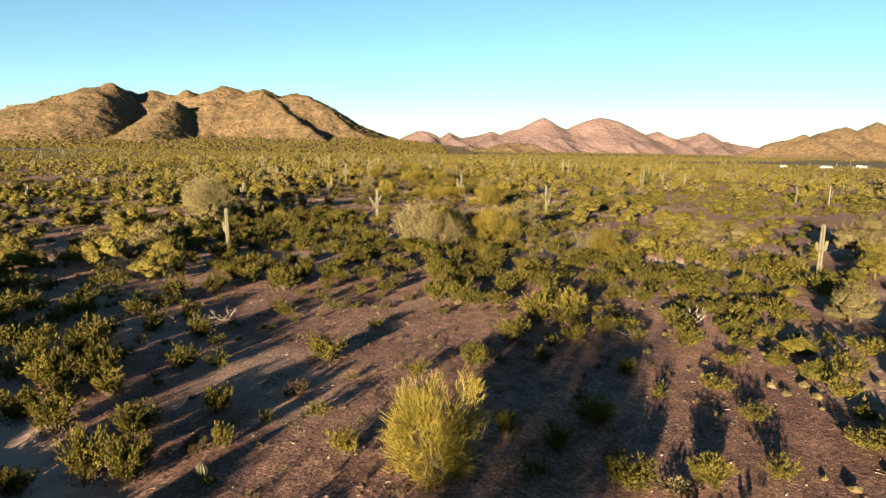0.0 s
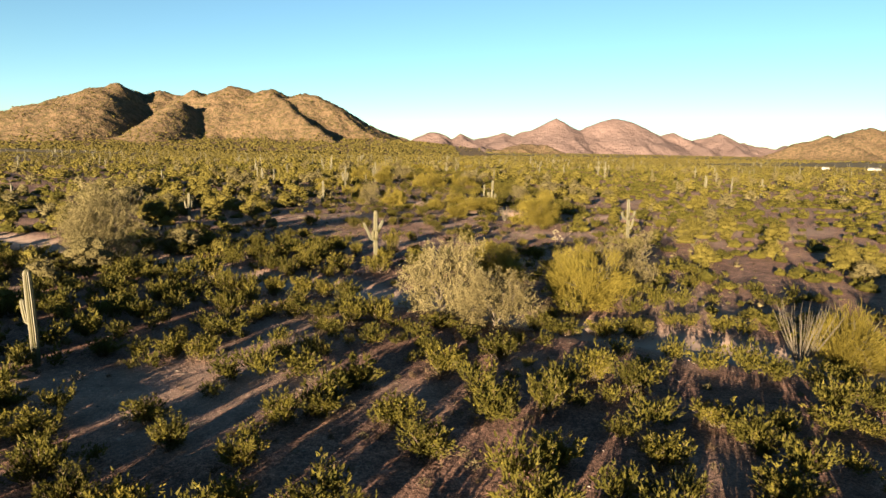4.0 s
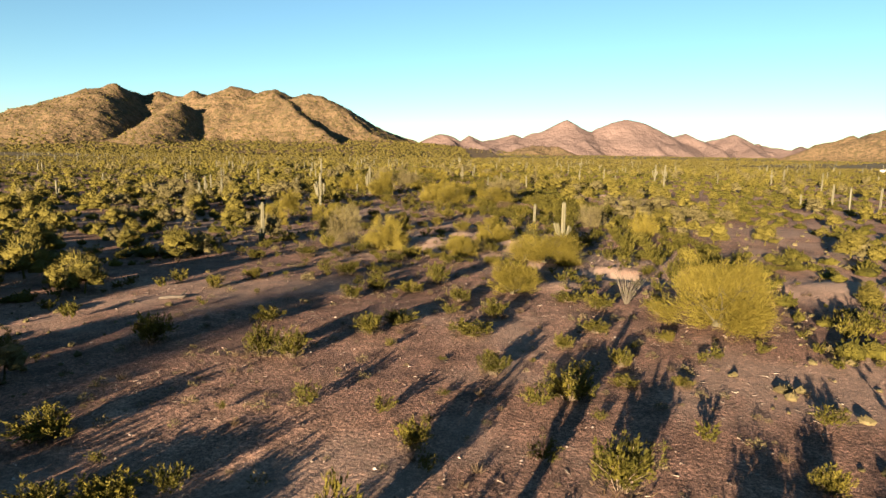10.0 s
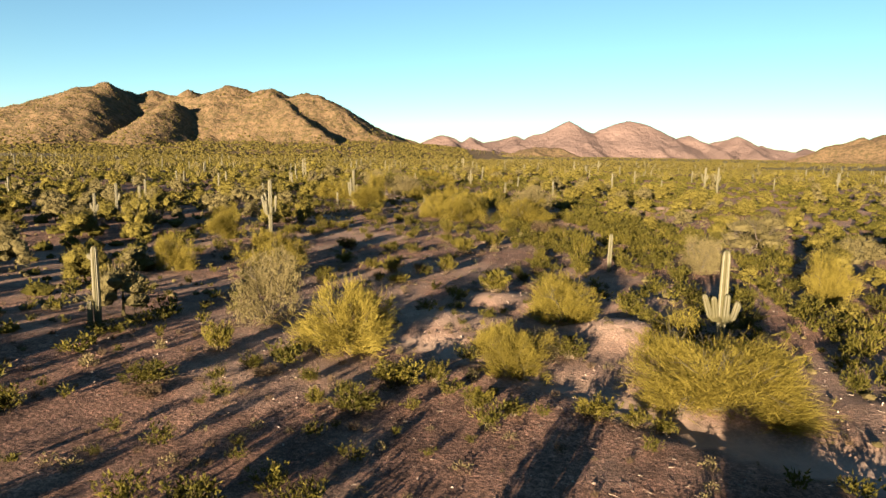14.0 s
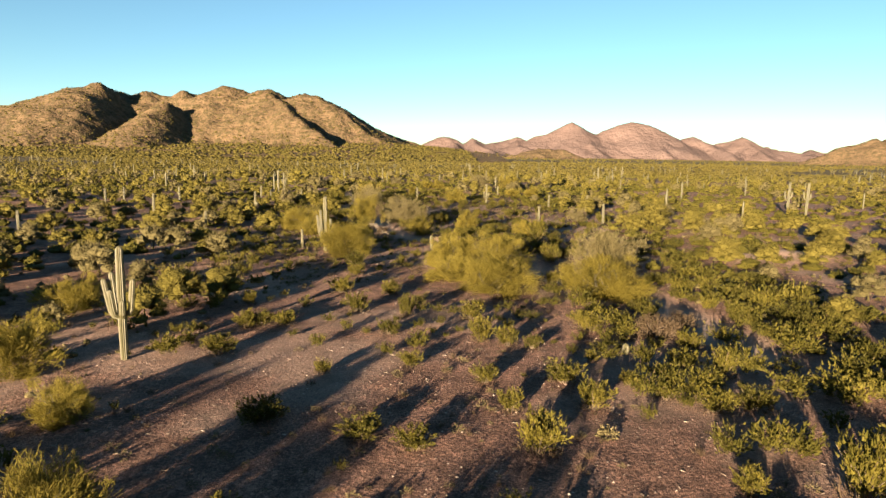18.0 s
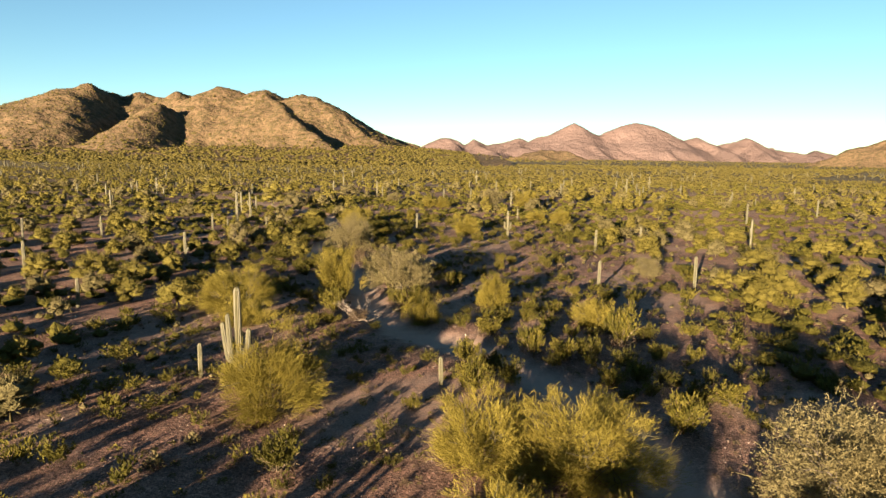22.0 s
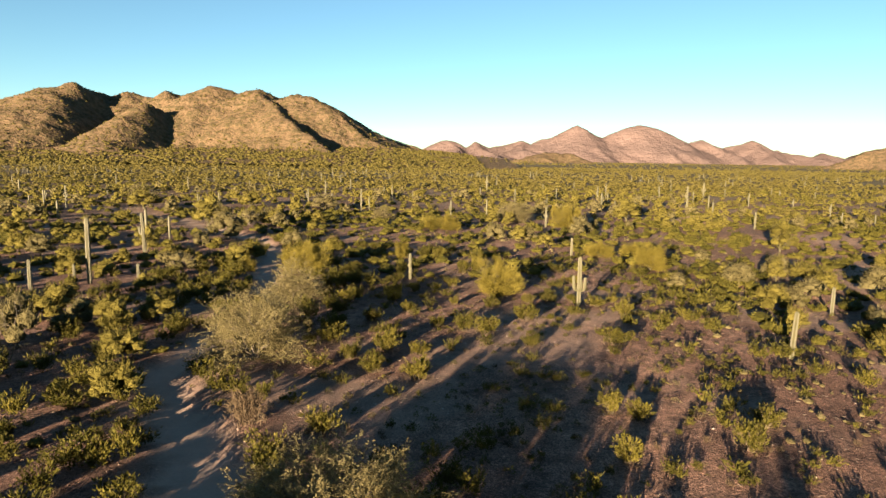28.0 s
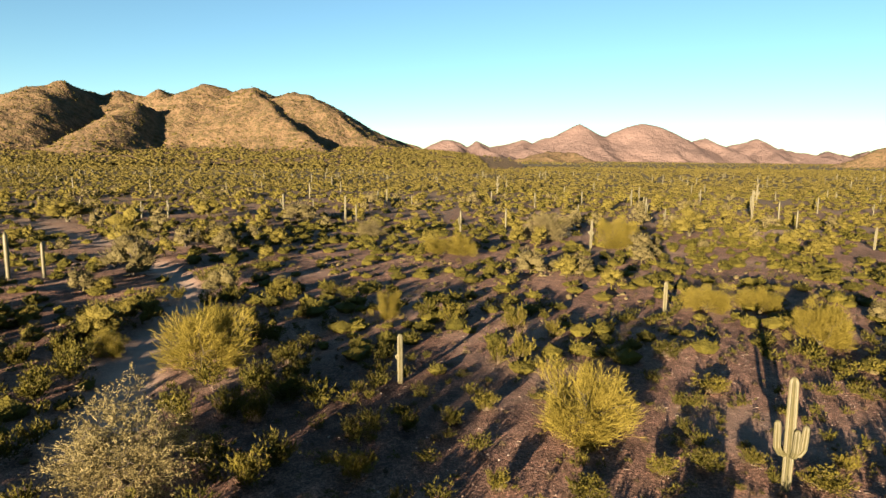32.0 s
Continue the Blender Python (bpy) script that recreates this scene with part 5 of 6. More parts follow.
thicket(25.8, 320.0, 2.6, 1.9)
creosote(12.2, 322.2, 2.3, 1.2)
creosote(-3.1, 326.8, 3.0, 2.2)
thicket(30.7, 331.3, 3.3, 1.9)
thicket(-24.8, 340.1, 2.2, 1.7)
thicket(-23.6, 341.0, 2.2, 2.2)
creosote(4.5, 341.5, 2.0, 1.4)
creosote(12.3, 342.9, 2.4, 1.8)
creosote(-13.5, 344.8, 2.5, 1.5)
creosote(14.9, 346.3, 2.3, 1.3)
thicket(-33.2, 346.3, 2.2, 2.2)
creosote(7.1, 347.7, 2.0, 1.2)
creosote(5.5, 348.6, 2.0, 1.6)
thicket(-31.9, 351.6, 2.5, 1.5)
thicket(26.2, 353.5, 2.2, 1.6)
creosote(-7.8, 354.9, 2.7, 1.6)
thicket(24.1, 355.9, 2.3, 1.4)
creosote(-11.5, 356.0, 2.3, 1.4)
creosote(-13.7, 359.1, 2.1, 1.3)
thicket(21.3, 360.2, 2.5, 1.5)
thicket(23.3, 360.3, 2.5, 1.7)
creosote(-7.9, 360.4, 2.2, 1.0)
creosote(-10.8, 361.3, 3.2, 1.6)
creosote(2.2, 363.2, 2.0, 1.1)
creosote(10.0, 363.7, 3.4, 1.4)
creosote(-16.0, 363.7, 3.1, 1.7)
thicket(34.8, 365.7, 3.3, 2.0)
creosote(-1.6, 367.2, 3.0, 1.6)
creosote(-3.8, 367.8, 2.3, 1.7)
thicket(20.8, 368.5, 2.7, 1.7)
creosote(-6.3, 369.5, 2.0, 1.0)
thicket(16.8, 370.2, 2.4, 1.8)
creosote(-13.0, 370.4, 2.4, 1.4)
creosote(2.9, 372.3, 3.1, 1.6)
thicket(20.2, 372.6, 3.4, 1.6)
thicket(-28.5, 374.1, 2.7, 1.8)
creosote(13.9, 374.4, 2.2, 1.6)
creosote(-9.7, 374.8, 1.8, 1.2)
thicket(-31.4, 375.7, 2.8, 1.8)
creosote(-0.3, 377.9, 2.4, 1.0)
creosote(-4.5, 378.5, 1.4, 1.0)
creosote(-16.8, 378.9, 2.3, 1.6)
creosote(11.9, 379.0, 2.9, 0.9)
creosote(-11.6, 379.5, 2.3, 1.5)
creosote(4.2, 380.3, 1.8, 1.0)
creosote(14.3, 381.0, 1.6, 0.8)
creosote(6.8, 381.0, 2.2, 1.0)
creosote(9.5, 381.5, 1.6, 0.8)
thicket(-29.8, 382.6, 1.9, 1.7)
creosote(-9.2, 385.3, 1.4, 1.1)
creosote(-18.5, 386.2, 2.2, 1.8)
creosote(-6.6, 386.2, 1.8, 0.9)
thicket(-39.6, 386.9, 3.5, 1.8)
creosote(-20.4, 386.9, 2.3, 1.7)
thicket(-42.7, 387.5, 3.5, 1.8)
creosote(-4.4, 388.3, 1.9, 1.1)
creosote(-17.4, 389.5, 3.1, 1.6)
thicket(-35.1, 391.6, 3.0, 1.9)
creosote(11.9, 392.1, 3.3, 1.0)
thicket(-23.6, 392.3, 3.3, 1.8)
thicket(-33.7, 393.2, 3.1, 2.0)
creosote(-19.3, 397.4, 2.7, 1.4)
creosote(-2.8, 397.6, 2.3, 1.9)
thicket(-35.4, 397.7, 2.3, 2.2)
creosote(-0.9, 398.3, 2.3, 2.1)
thicket(-37.7, 398.7, 2.4, 2.2)
creosote(11.3, 399.7, 2.9, 1.2)
creosote(2.9, 404.8, 2.1, 1.4)
creosote(-0.3, 407.6, 2.8, 2.0)
creosote(-6.2, 409.5, 2.9, 2.0)
thicket(-40.2, 410.5, 2.9, 2.3)
creosote(-8.4, 411.0, 2.9, 2.1)
creosote(-20.9, 411.6, 1.8, 1.1)
thicket(-38.6, 411.9, 3.0, 2.2)
thicket(-32.7, 417.6, 3.2, 2.4)
thicket(-30.5, 418.2, 3.2, 2.7)
thicket(-24.1, 419.1, 2.5, 2.2)
thicket(-26.3, 420.1, 2.5, 2.2)
creosote(-17.9, 420.5, 2.5, 1.3)
thicket(-39.6, 421.3, 2.5, 1.5)
creosote(-20.1, 422.0, 2.6, 1.4)
thicket(-38.0, 422.2, 2.6, 1.8)
thicket(-37.3, 429.4, 3.8, 2.3)
thicket(-34.6, 429.9, 3.8, 2.5)
# bursage
bursage(12.1, 23.2, 1.5, 0.6)
bursage(-13.6, 168.8, 1.4, 0.8)
bursage(-0.5, 186.0, 0.8, 0.6)
bursage(-21.1, 186.6, 1.1, 0.7)
bursage(-18.5, 189.5, 0.7, 0.6)
bursage(-4.6, 190.3, 0.5, 0.5)
bursage(4.7, 229.9, 1.2, 0.7)
bursage(-21.1, 276.8, 1.3, 1.0)
bursage(-20.1, 279.8, 1.1, 0.8)
bursage(12.2, 315.9, 1.2, 0.7)
bursage(8.5, 328.9, 1.6, 0.9)
# dry bushes
dry_bush(-9.1, 27.1, 1.6, 0.8)
dry_bush(-5.7, 34.2, 1.7, 1.0)
dry_bush(1.0, 111.6, 1.4, 0.7)
dry_bush(3.0, 114.5, 2.1, 0.9)
dry_bush(-9.0, 116.1, 1.6, 0.9)
dry_bush(-11.1, 120.7, 2.2, 0.7)
dry_bush(1.9, 123.5, 1.4, 1.2)
dry_bush(-16.1, 182.7, 1.6, 0.4)
dry_bush(-11.3, 185.7, 1.6, 0.5)
dry_bush(7.7, 215.1, 1.7, 0.9)
dry_bush(-4.1, 216.8, 1.5, 1.1)
dry_bush(13.6, 247.9, 4.3, 2.4)
dry_bush(-18.4, 346.0, 3.3, 2.8)
# ocotillos
ocotillo(23.8, 83.0, 4.4, 1)
ocotillo(14.2, 160.8, 2.9, 2)
# dead wood
dead_branches(23.6, 47.9, 3.2, 1, "bleached dead snag standing among low bushes", "dead_snag", 5, 1.1)
dead_branches(-16.7, 47.0, 2.8, 2)
dead_branches(17.3, 45.6, 2.6, 3)
dry_bush(-13.4, 308.2, 2.6, 1.4)
dry_bush(16.4, 251.0, 3.6, 1.9)
dead_branches(-14.3, 49.1, 2.6, 4)
dead_branches(32.8, 139.4, 3.6, 5)
dead_branches(-39.0, 151.3, 2.9, 6)
dead_branches(2.8, 159.7, 1.4, 7)
dead_branches(-37.9, 164.0, 3.1, 8)
dead_branches(-12.5, 308.2, 6.0, 9)
dead_branches(-13.6, 308.6, 5.9, 10)
# cholla
cholla(18.2, 133.3, 2.3, 1)
# fallen log
log(-22.8, 160.4, 2.2)
# barrel cacti
barrel(-7.9, 24.5, 0.8)
barrel(9.7, 243.8, 0.8)
# saguaros
saguaro(-5.9, 114.7, 6.1, ((2.75, 180, 0.7, 1.5, 0.5), (4.0, 10, 0.5, 0.75, 0.45), (2.9, 235, 0.42, 0.7), (2.8, 285, 0.4, 0.9)))
saguaro(9.9, 379.0, 5.9, ((1.9, 185, 0.75, 1.35, 0.05), (1.9, 330, 0.65, 1.25, 0.05), (1.9, 275, 0.5, 1.2, 0.03)))
saguaro(-25.3, 241.0, 7.8, ((2.9, 180, 0.8, 2.2, 0.2), (3.0, 150, 0.6, 2.6, 0.16), (3.0, 220, 0.5, 1.6, 0.12), (3.1, 0, 0.66, 2.1, 0.1), (3.0, 300, 0.5, 0.9, 0.1)))
saguaro(15.4, 217.6, 4.0)
saguaro(14.9, 190.8, 6.6, ((2.3, 180, 1.0, 1.0, 0.35), (2.3, 215, 0.85, 1.1, 0.3), (2.2, 265, 0.6, 1.5, 0.06), (2.4, 0, 1.0, 0.35, 0.5), (2.3, 320, 0.75, 0.85, 0.2)))
saguaro(-24.9, 193.9, 1.8)
saguaro(-24.6, 194.3, 5.3, ((4.5, 190, 0.24, 0.19),))
saguaro(-20.0, 288.8, 7.8, ((2.0, 190, 0.9, 2.6, 0.12), (2.4, 225, 0.65, 3.1, 0.06), (2.7, 10, 0.7, 1.5, 0.08)))
saguaro(-4.9, 289.8, 2.3)
saguaro(-23.8, 291.2, 2.8)
saguaro(-23.0, 80.8, 5.8, ((2.6, 180, 0.32, 1.27),))
saguaro(-10.2, 393.1, 3.7, ((1.9, 180, 0.20, 0.14),))
saguaro(30.3, 139.3, 6.2, ((3.1, 170, 1.13, 0.40), (3.4, 10, 1.13, 0.34), (3.1, 250, 0.68, 0.57), (1.6, 330, 0.57, 1.36)))
saguaro(16.4, 326.3, 4.0)
saguaro(29.6, 327.0, 4.6)
saguaro(24.3, 360.3, 4.3)
saguaro(-44.0, 386.0, 3.1)
saguaro(-45.9, 313.5, 3.5)
saguaro(-39.2, 149.2, 5.1, ((2.6, 185, 0.56, 0.84), (2.6, 0, 0.47, 0.93)))
saguaro(16.5, 415.0, 3.5)
saguaro(-45.1, 342.4, 5.1, ((2.0, 0, 0.32, 0.46),))
saguaro(38.1, 377.0, 3.3)
saguaro(47.4, 68.5, 6.2, ((3.1, 180, 0.56, 0.67), (3.1, 0, 0.50, 0.90)))
saguaro(-54.4, 381.0, 4.2)
saguaro(-51.2, 387.9, 8.5)
saguaro(-53.7, 388.9, 2.4)
saguaro(-51.8, 245.6, 5.2, ((2.6, 180, 0.48, 0.76), (2.6, 0, 0.38, 0.67)))
saguaro(-55.5, 259.4, 5.6, ((2.8, 0, 0.41, 0.82),))
saguaro(-65.7, 292.5, 4.8)
saguaro(-80.4, 345.8, 5.3)
saguaro(20.3, 464.3, 5.2, ((2.6, 180, 0.38, 0.48), (2.6, 0, 0.29, 0.38)))
saguaro(-62.5, 330.1, 5.4)
saguaro(84.5, 358.3, 8.5, ((3.8, 180, 0.93, 1.85), (4.2, 0, 0.77, 1.39)))
saguaro(-86.5, 366.8, 4.2)
saguaro(84.9, 258.6, 3.5)
saguaro(-74.7, 373.6, 4.1, ((2.0, 180, 0.32, 0.37),))
saguaro(99.0, 269.0, 5.7)
saguaro(106.5, 244.3, 6.0, ((3.0, 0, 0.54, 0.76), (3.0, 180, 0.54, 0.76)))
saguaro(72.6, 464.4, 4.3)
saguaro(-117.1, 496.4, 6.8, ((3.4, 180, 0.50, 0.62), (3.4, 0, 0.50, 0.62)))
saguaro(86.6, 353.7, 8.5, ((4.2, 180, 0.93, 1.39), (4.2, 0, 0.77, 1.08)))
saguaro(-51.4, 258.8, 5.4)
saguaro(102.8, 256.9, 5.7)
saguaro(77.2, 520.1, 8.5, ((4.2, 180, 0.46, 1.24),))
saguaro(-30.0, 500.7, 7.0)
saguaro(-55.1, 411.7, 7.3, ((3.6, 180, 0.66, 1.06),))
saguaro(123.9, 314.6, 5.3)
saguaro(79.9, 416.3, 6.0)
saguaro(112.7, 438.6, 5.6)
saguaro(-24.6, 554.9, 6.1)
saguaro(67.0, 586.0, 6.4)
saguaro(104.5, 572.8, 8.2, ((4.1, 0, 0.74, 1.04), (4.1, 180, 0.59, 1.04)))
saguaro(-122.4, 602.3, 6.1)
saguaro(159.1, 534.1, 5.2, ((2.6, 180, 0.47, 0.47), (2.6, 0, 0.47, 0.47)))
saguaro(144.0, 383.6, 6.4, ((3.2, 0, 0.58, 0.70), (3.2, 180, 0.58, 0.70)))
saguaro(18.0, 629.9, 8.3, ((4.2, 180, 0.61, 0.91), (4.2, 0, 0.61, 0.91)))

# a large ironwood behind the start, whose shade falls across the open ground
ironwood(-3.5, 2.5, 8.5, 6.2)


# ---- scatter: what nobody could count ----
def scatter(name, shapes, x, y, size_w, size_h, mat, label, category, smooth=False, base_z=None):
    """Joins one shape at each place, turned and scaled, into one mesh."""
    n = len(x)
    z = height(x, y) if base_z is None else base_z
    vs, fs, base = [], [], 0
    pick = rng.integers(len(shapes), size=n)
    rot = rng.uniform(0, 2 * math.pi, n)
    for k, (v, f) in enumerate(shapes):
        i = np.nonzero(pick == k)[0]
        if not len(i):
            continue
        c, s = np.cos(rot[i])[:, None], np.sin(rot[i])[:, None]
        w, h = size_w[i][:, None], size_h[i][:, None]
        px = (v[None, :, 0] * c - v[None, :, 1] * s) * w + x[i][:, None]
        py = (v[None, :, 0] * s + v[None, :, 1] * c) * w + y[i][:, None]
        pz = v[None, :, 2] * h + z[i][:, None]
        vs.append(np.stack([px, py, pz], -1).reshape(-1, 3))
        fs.append((f[None] + (np.arange(len(i)) * len(v))[:, None, None] + base).reshape(-1, 3))
        base += len(i) * len(v)
    ob = new(name, mesh_np(name, np.concatenate(vs), np.concatenate(fs), mat, smooth))
    return tagged(ob, label, category, kind="stuff")


def field(n, x0, x1, y0, y1, wedge=0.0, patchy=0.6, scale=25.0, seed=1):
    """Random places, denser in patches; wedge keeps to what a widening view takes in."""
    x, y = rng.uniform(x0, x1, n), rng.uniform(y0, y1, n)
    keep = rng.uniform(0, 1, n) < 0.5 + patchy * fbm(x / scale, y / scale, seed, 3)
    if wedge:
        keep &= np.abs(x) < wedge * (y - y0) + 60
    keep &= wash_depth(x, y) < 0.15
    return x[keep], y[keep]


def clear_of(x, y, gap=0.5):
    """Leaves out places inside a plant that already stands there."""
    if not PLACED:
        return np.ones(len(x), bool)
    p = np.array(PLACED)
    ok = np.ones(len(x), bool)
    for i in range(0, len(x), 2000):
        d = np.hypot(x[i:i + 2000, None] - p[None, :, 0], y[i:i + 2000, None] - p[None, :, 1])
        ok[i:i + 2000] = (d > p[None, :, 2] + gap).all(1)
    return ok


def leaf_only(shape):
    return shape[1]


def surface(x, y):
    return np.maximum.reduce([height(x, y), left_hill(x, y), right_hill(x, y)])


def scatter_all():
    corridor = lambda x, y: (np.abs(x + 3) < 26) & (y > 18) & (y < 400)
    rest = [leaf_only(creosote_shape(540 + k, 600, 0.125, 0.24)) for k in range(5)]
    q = np.array(THICKET)
    scatter("creosote_thicket", rest, q[:, 0], q[:, 1], q[:, 2], q[:, 3], CREOSOTE, "yellow-green creosote bushes beside the open ground", "bushes")
    # creosote beside and between the plants placed above
    fill = [leaf_only(creosote_shape(500 + k, 100, 0.24, 0.27)) for k in range(5)]
    x, y = field(7600, -40, 34, 15, 420, seed=3, scale=14, patchy=0.6)
    # the stony flats stay nearly bare
    bare = np.zeros(len(x), bool)
    for bx, by, rx, ry in ((0, 37, 11, 15), (-14, 140, 18, 24), (4, 150, 10, 18), (-8, 222, 14, 20), (-2, 66, 8, 8), (-22, 262, 12, 16), (13, 33, 12, 9)):
        bare |= ((x - bx) / rx) ** 2 + ((y - by) / ry) ** 2 < 1
    ok = clear_of(x, y, 0.6) & (~bare | (rng.uniform(0, 1, len(x)) < 0.22))
    x, y = x[ok], y[ok]
    s = 0.4 + 0.95 * rng.uniform(0, 1, len(x)) ** 1.3
    finer = [leaf_only(creosote_shape(560 + k, 330, 0.15, 0.24)) for k in range(6)]
    near = (np.abs(x + 3) < 13) & (y < 400)
    for at, shapes, words in ((near, finer, "small yellow-green creosote bushes between the larger plants"), (~near, fill, "small olive creosote bushes beside the stony flats")):
        scatter("creosote_thicket", shapes, x[at], y[at], s[at], s[at] * rng.uniform(0.75, 1.1, at.sum()), CREOSOTE, words, "bushes")
    # denser stands beside the washes and hollows
    xs, ys = [], []
    for bx, by, rx, ry, n in ((-25, 40, 12, 15, 45), (-2, 79, 32, 20, 110), (-27, 112, 18, 17, 115), (-20, 92, 12, 9, 30), (-19, 122, 8, 6, 24), (-14, 118, 4, 4, 8), (-24, 24, 8, 12, 40), (24, 236, 17, 24, 120), (20, 262, 14, 16, 50),
                              (-31, 375, 17, 42, 170), (-14, 330, 14, 14, 40), (6, 300, 10, 14, 45), (22, 60, 14, 16, 60), (24, 190, 14, 20, 50)):
        a, d = rng.uniform(0, 2 * math.pi, n), np.sqrt(rng.uniform(0, 1, n))
        xs.append(bx + rx * d * np.cos(a))
        ys.append(by + ry * d * np.sin(a))
    x, y = np.concatenate(xs), np.concatenate(ys)
    ok = clear_of(x, y, 0.2) & (wash_depth(x, y) < 0.1)
    x, y = x[ok], y[ok]
    s = rng.uniform(1.1, 1.95, len(x))
    scatter("creosote_thicket", rest, x, y, s, s * rng.uniform(0.85, 1.2, len(x)), CREOSOTE, "dense green creosote stands along the washes", "bushes")
    side = [far_bush_shape(520 + k, 20, 0.3, 1) for k in range(8)]
    x, y = field(21000, -150, 150, -60, 500, seed=3, scale=22, patchy=0.5)
    ok = clear_of(x, y, 0.3) & ~corridor(x, y) & ~((x > -16) & (x < 36) & (y < 17) & (rng.uniform(0, 1, len(x)) < 0.85))
    x, y = x[ok], y[ok]
    s = rng.uniform(0.7, 2.1, len(x))
    scatter("creosote_thicket", side, x, y, s, s * rng.uniform(0.7, 1.0, len(x)), BUSH_MASS_SHADED, "yellow-green creosote bushes dotting the desert flat", "bushes")
    # small grey shrublets and dry tufts among them
    tiny = [far_bush_shape(600 + k, 14, 0.3, 1) for k in range(6)]
    x, y = field(13000, -62, 62, 10, 450, seed=4, scale=14, patchy=0.6)
    ok = clear_of(x, y, 0.1)
    x, y = x[ok], y[ok]
    s = 0.15 + 0.5 * rng.uniform(0, 1, len(x)) ** 2
    leafy = [leaf_only(low_shrub_shape(620 + k, 90, 0.1)) for k in range(5)]
    near = (np.abs(x + 3) < 18) & (y < 410)
    for at, shapes, k, words in ((near, leafy, 1.7, "small grey-green shrublets between the bushes"), (~near, tiny, 1.0, "small grey-green shrublets over the wider flat")):
        scatter("bursage_cover", shapes, x[at], y[at], s[at] * k, s[at] * k * rng.uniform(0.8, 1.2, at.sum()), BURSAGE, words, "shrubs")
    sprig = [leaf_only(low_shrub_shape(640 + k, 44, 0.15)) for k in range(5)]
    x, y = field(9000, -40, 62, 262, 450, seed=24, scale=9, patchy=0.7)
    ok = clear_of(x, y, 0.1)
    x, y = x[ok], y[ok]
    s = rng.uniform(0.3, 1.05, len(x))
    scatter("small_scrub", sprig, x, y, s, s * rng.uniform(0.7, 1.2, len(x)), CREOSOTE, "small dark green scrub dotting the stony flat", "scrub")
    tuft = [tuft_shape(700 + k, 40) for k in range(3)]
    x, y = field(3600, -40, 40, 15, 420, seed=6, scale=9, patchy=0.8)
    s = rng.uniform(0.5, 1.3, len(x))
    scatter("dry_grass", tuft, x, y, s, s, STRAW, "tufts of dry straw-coloured grass", "grass")
    # trees at middle distance
    mid_tree = [far_tree_shape(800 + k, 7, 5, 60, 0.7) for k in range(7)]
    x, y = field(2700, -230, 230, -80, 600, seed=8, scale=40)
    ok = clear_of(x, y, 2.0) & ~corridor(x, y) & ~((x > -16) & (x < 26) & (y < 20))
    x, y = x[ok], y[ok]
    s = rng.uniform(0.5, 1.2, len(x))
    half = rng.uniform(0, 1, len(x)) < 0.68
    close = (np.abs(x + 3) < 85) & (y < 470)
    fine = [far_tree_shape(840 + k, 9, 6, 420, 0.5, 0.08) for k in range(8)]
    for near, shapes in ((True, fine), (False, mid_tree)):
        for name, green, mat, words in (("palo_verde_grove", True, VERDE_MASS_SHADED, "yellow-green palo verde"), ("ironwood_grove", False, IRON_MASS_SHADED, "grey-green ironwood")):
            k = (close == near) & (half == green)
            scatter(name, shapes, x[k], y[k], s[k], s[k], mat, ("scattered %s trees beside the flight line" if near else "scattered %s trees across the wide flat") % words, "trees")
    # taller bushes and small trees added beside the flight line to shade the flats
    belt = [far_tree_shape(860 + k, 12, 6, 620, 0.42, 0.07) for k in range(8)]
    # the third group stands out of view by the start, added for shade there
    x = np.concatenate([rng.uniform(-56, -24, 230), rng.uniform(-110, -56, 190), rng.uniform(-34, -17, 16), rng.uniform(31, 58, 80)])
    y = np.concatenate([rng.uniform(-5, 425, 420), rng.uniform(-20, 14, 16), rng.uniform(30, 425, 80)])
    ok = clear_of(x, y, 1.2) & (wash_depth(x, y) < 0.1)
    x, y = x[ok], y[ok]
    s = rng.uniform(0.5, 1.1, len(x))
    green = rng.uniform(0, 1, len(x)) < 0.7
    scatter("palo_verde_grove", belt, x[green], y[green], s[green], s[green], VERDE_MASS_SHADED, "small olive palo verde trees beside the flats", "trees")
    scatter("ironwood_grove", belt, x[~green], y[~green], s[~green], s[~green], IRON_MASS_SHADED, "small grey-green ironwood trees beside the flats", "trees")
    # shrubs and trees that run on to the foot of the hills
    far_bush = [far_bush_shape(900 + k, 6, 0.5, 1) for k in range(6)]
    x, y = field(36000, -480, 520, 60, 800, 0.75, seed=9, scale=30, patchy=0.4)
    ok = ~((np.abs(x) < 150) & (y < 500))
    x, y = x[ok], y[ok]
    s = rng.uniform(0.8, 2.2, len(x))
    scatter("scrub_cover", far_bush, x, y, s, s * 0.9, SCRUB_SHADED, "olive scrub covering the wide desert plain", "scrub")
    x, y = field(12000, -250, 320, 395, 720, seed=19, scale=30, patchy=0.4)
    s = rng.uniform(0.7, 1.9, len(x))
    scatter("scrub_cover", [far_bush_shape(920 + k, 8, 0.45, 1) for k in range(6)], x, y, s, s * 0.8, BUSH_MASS_SHADED, "dark green scrub between the trees of the plain", "scrub")
    x, y = field(9500, -330, 330, -80, 470, seed=27, scale=30, patchy=0.4)
    ok = np.abs(x) > 148
    x, y = x[ok], y[ok]
    s = rng.uniform(0.7, 2.1, len(x))
    scatter("scrub_cover", far_bush, x, y, s, s * 0.85, SCRUB_SHADED, "olive scrub on the outer parts of the flat", "scrub")
    low = [mound(np.random.default_rng(930 + k), 4, 0.75, 0.9) for k in range(6)]
    x, y = field(38000, -900, 1000, 480, 1500, 0.8, seed=29, scale=50, patchy=0.25)
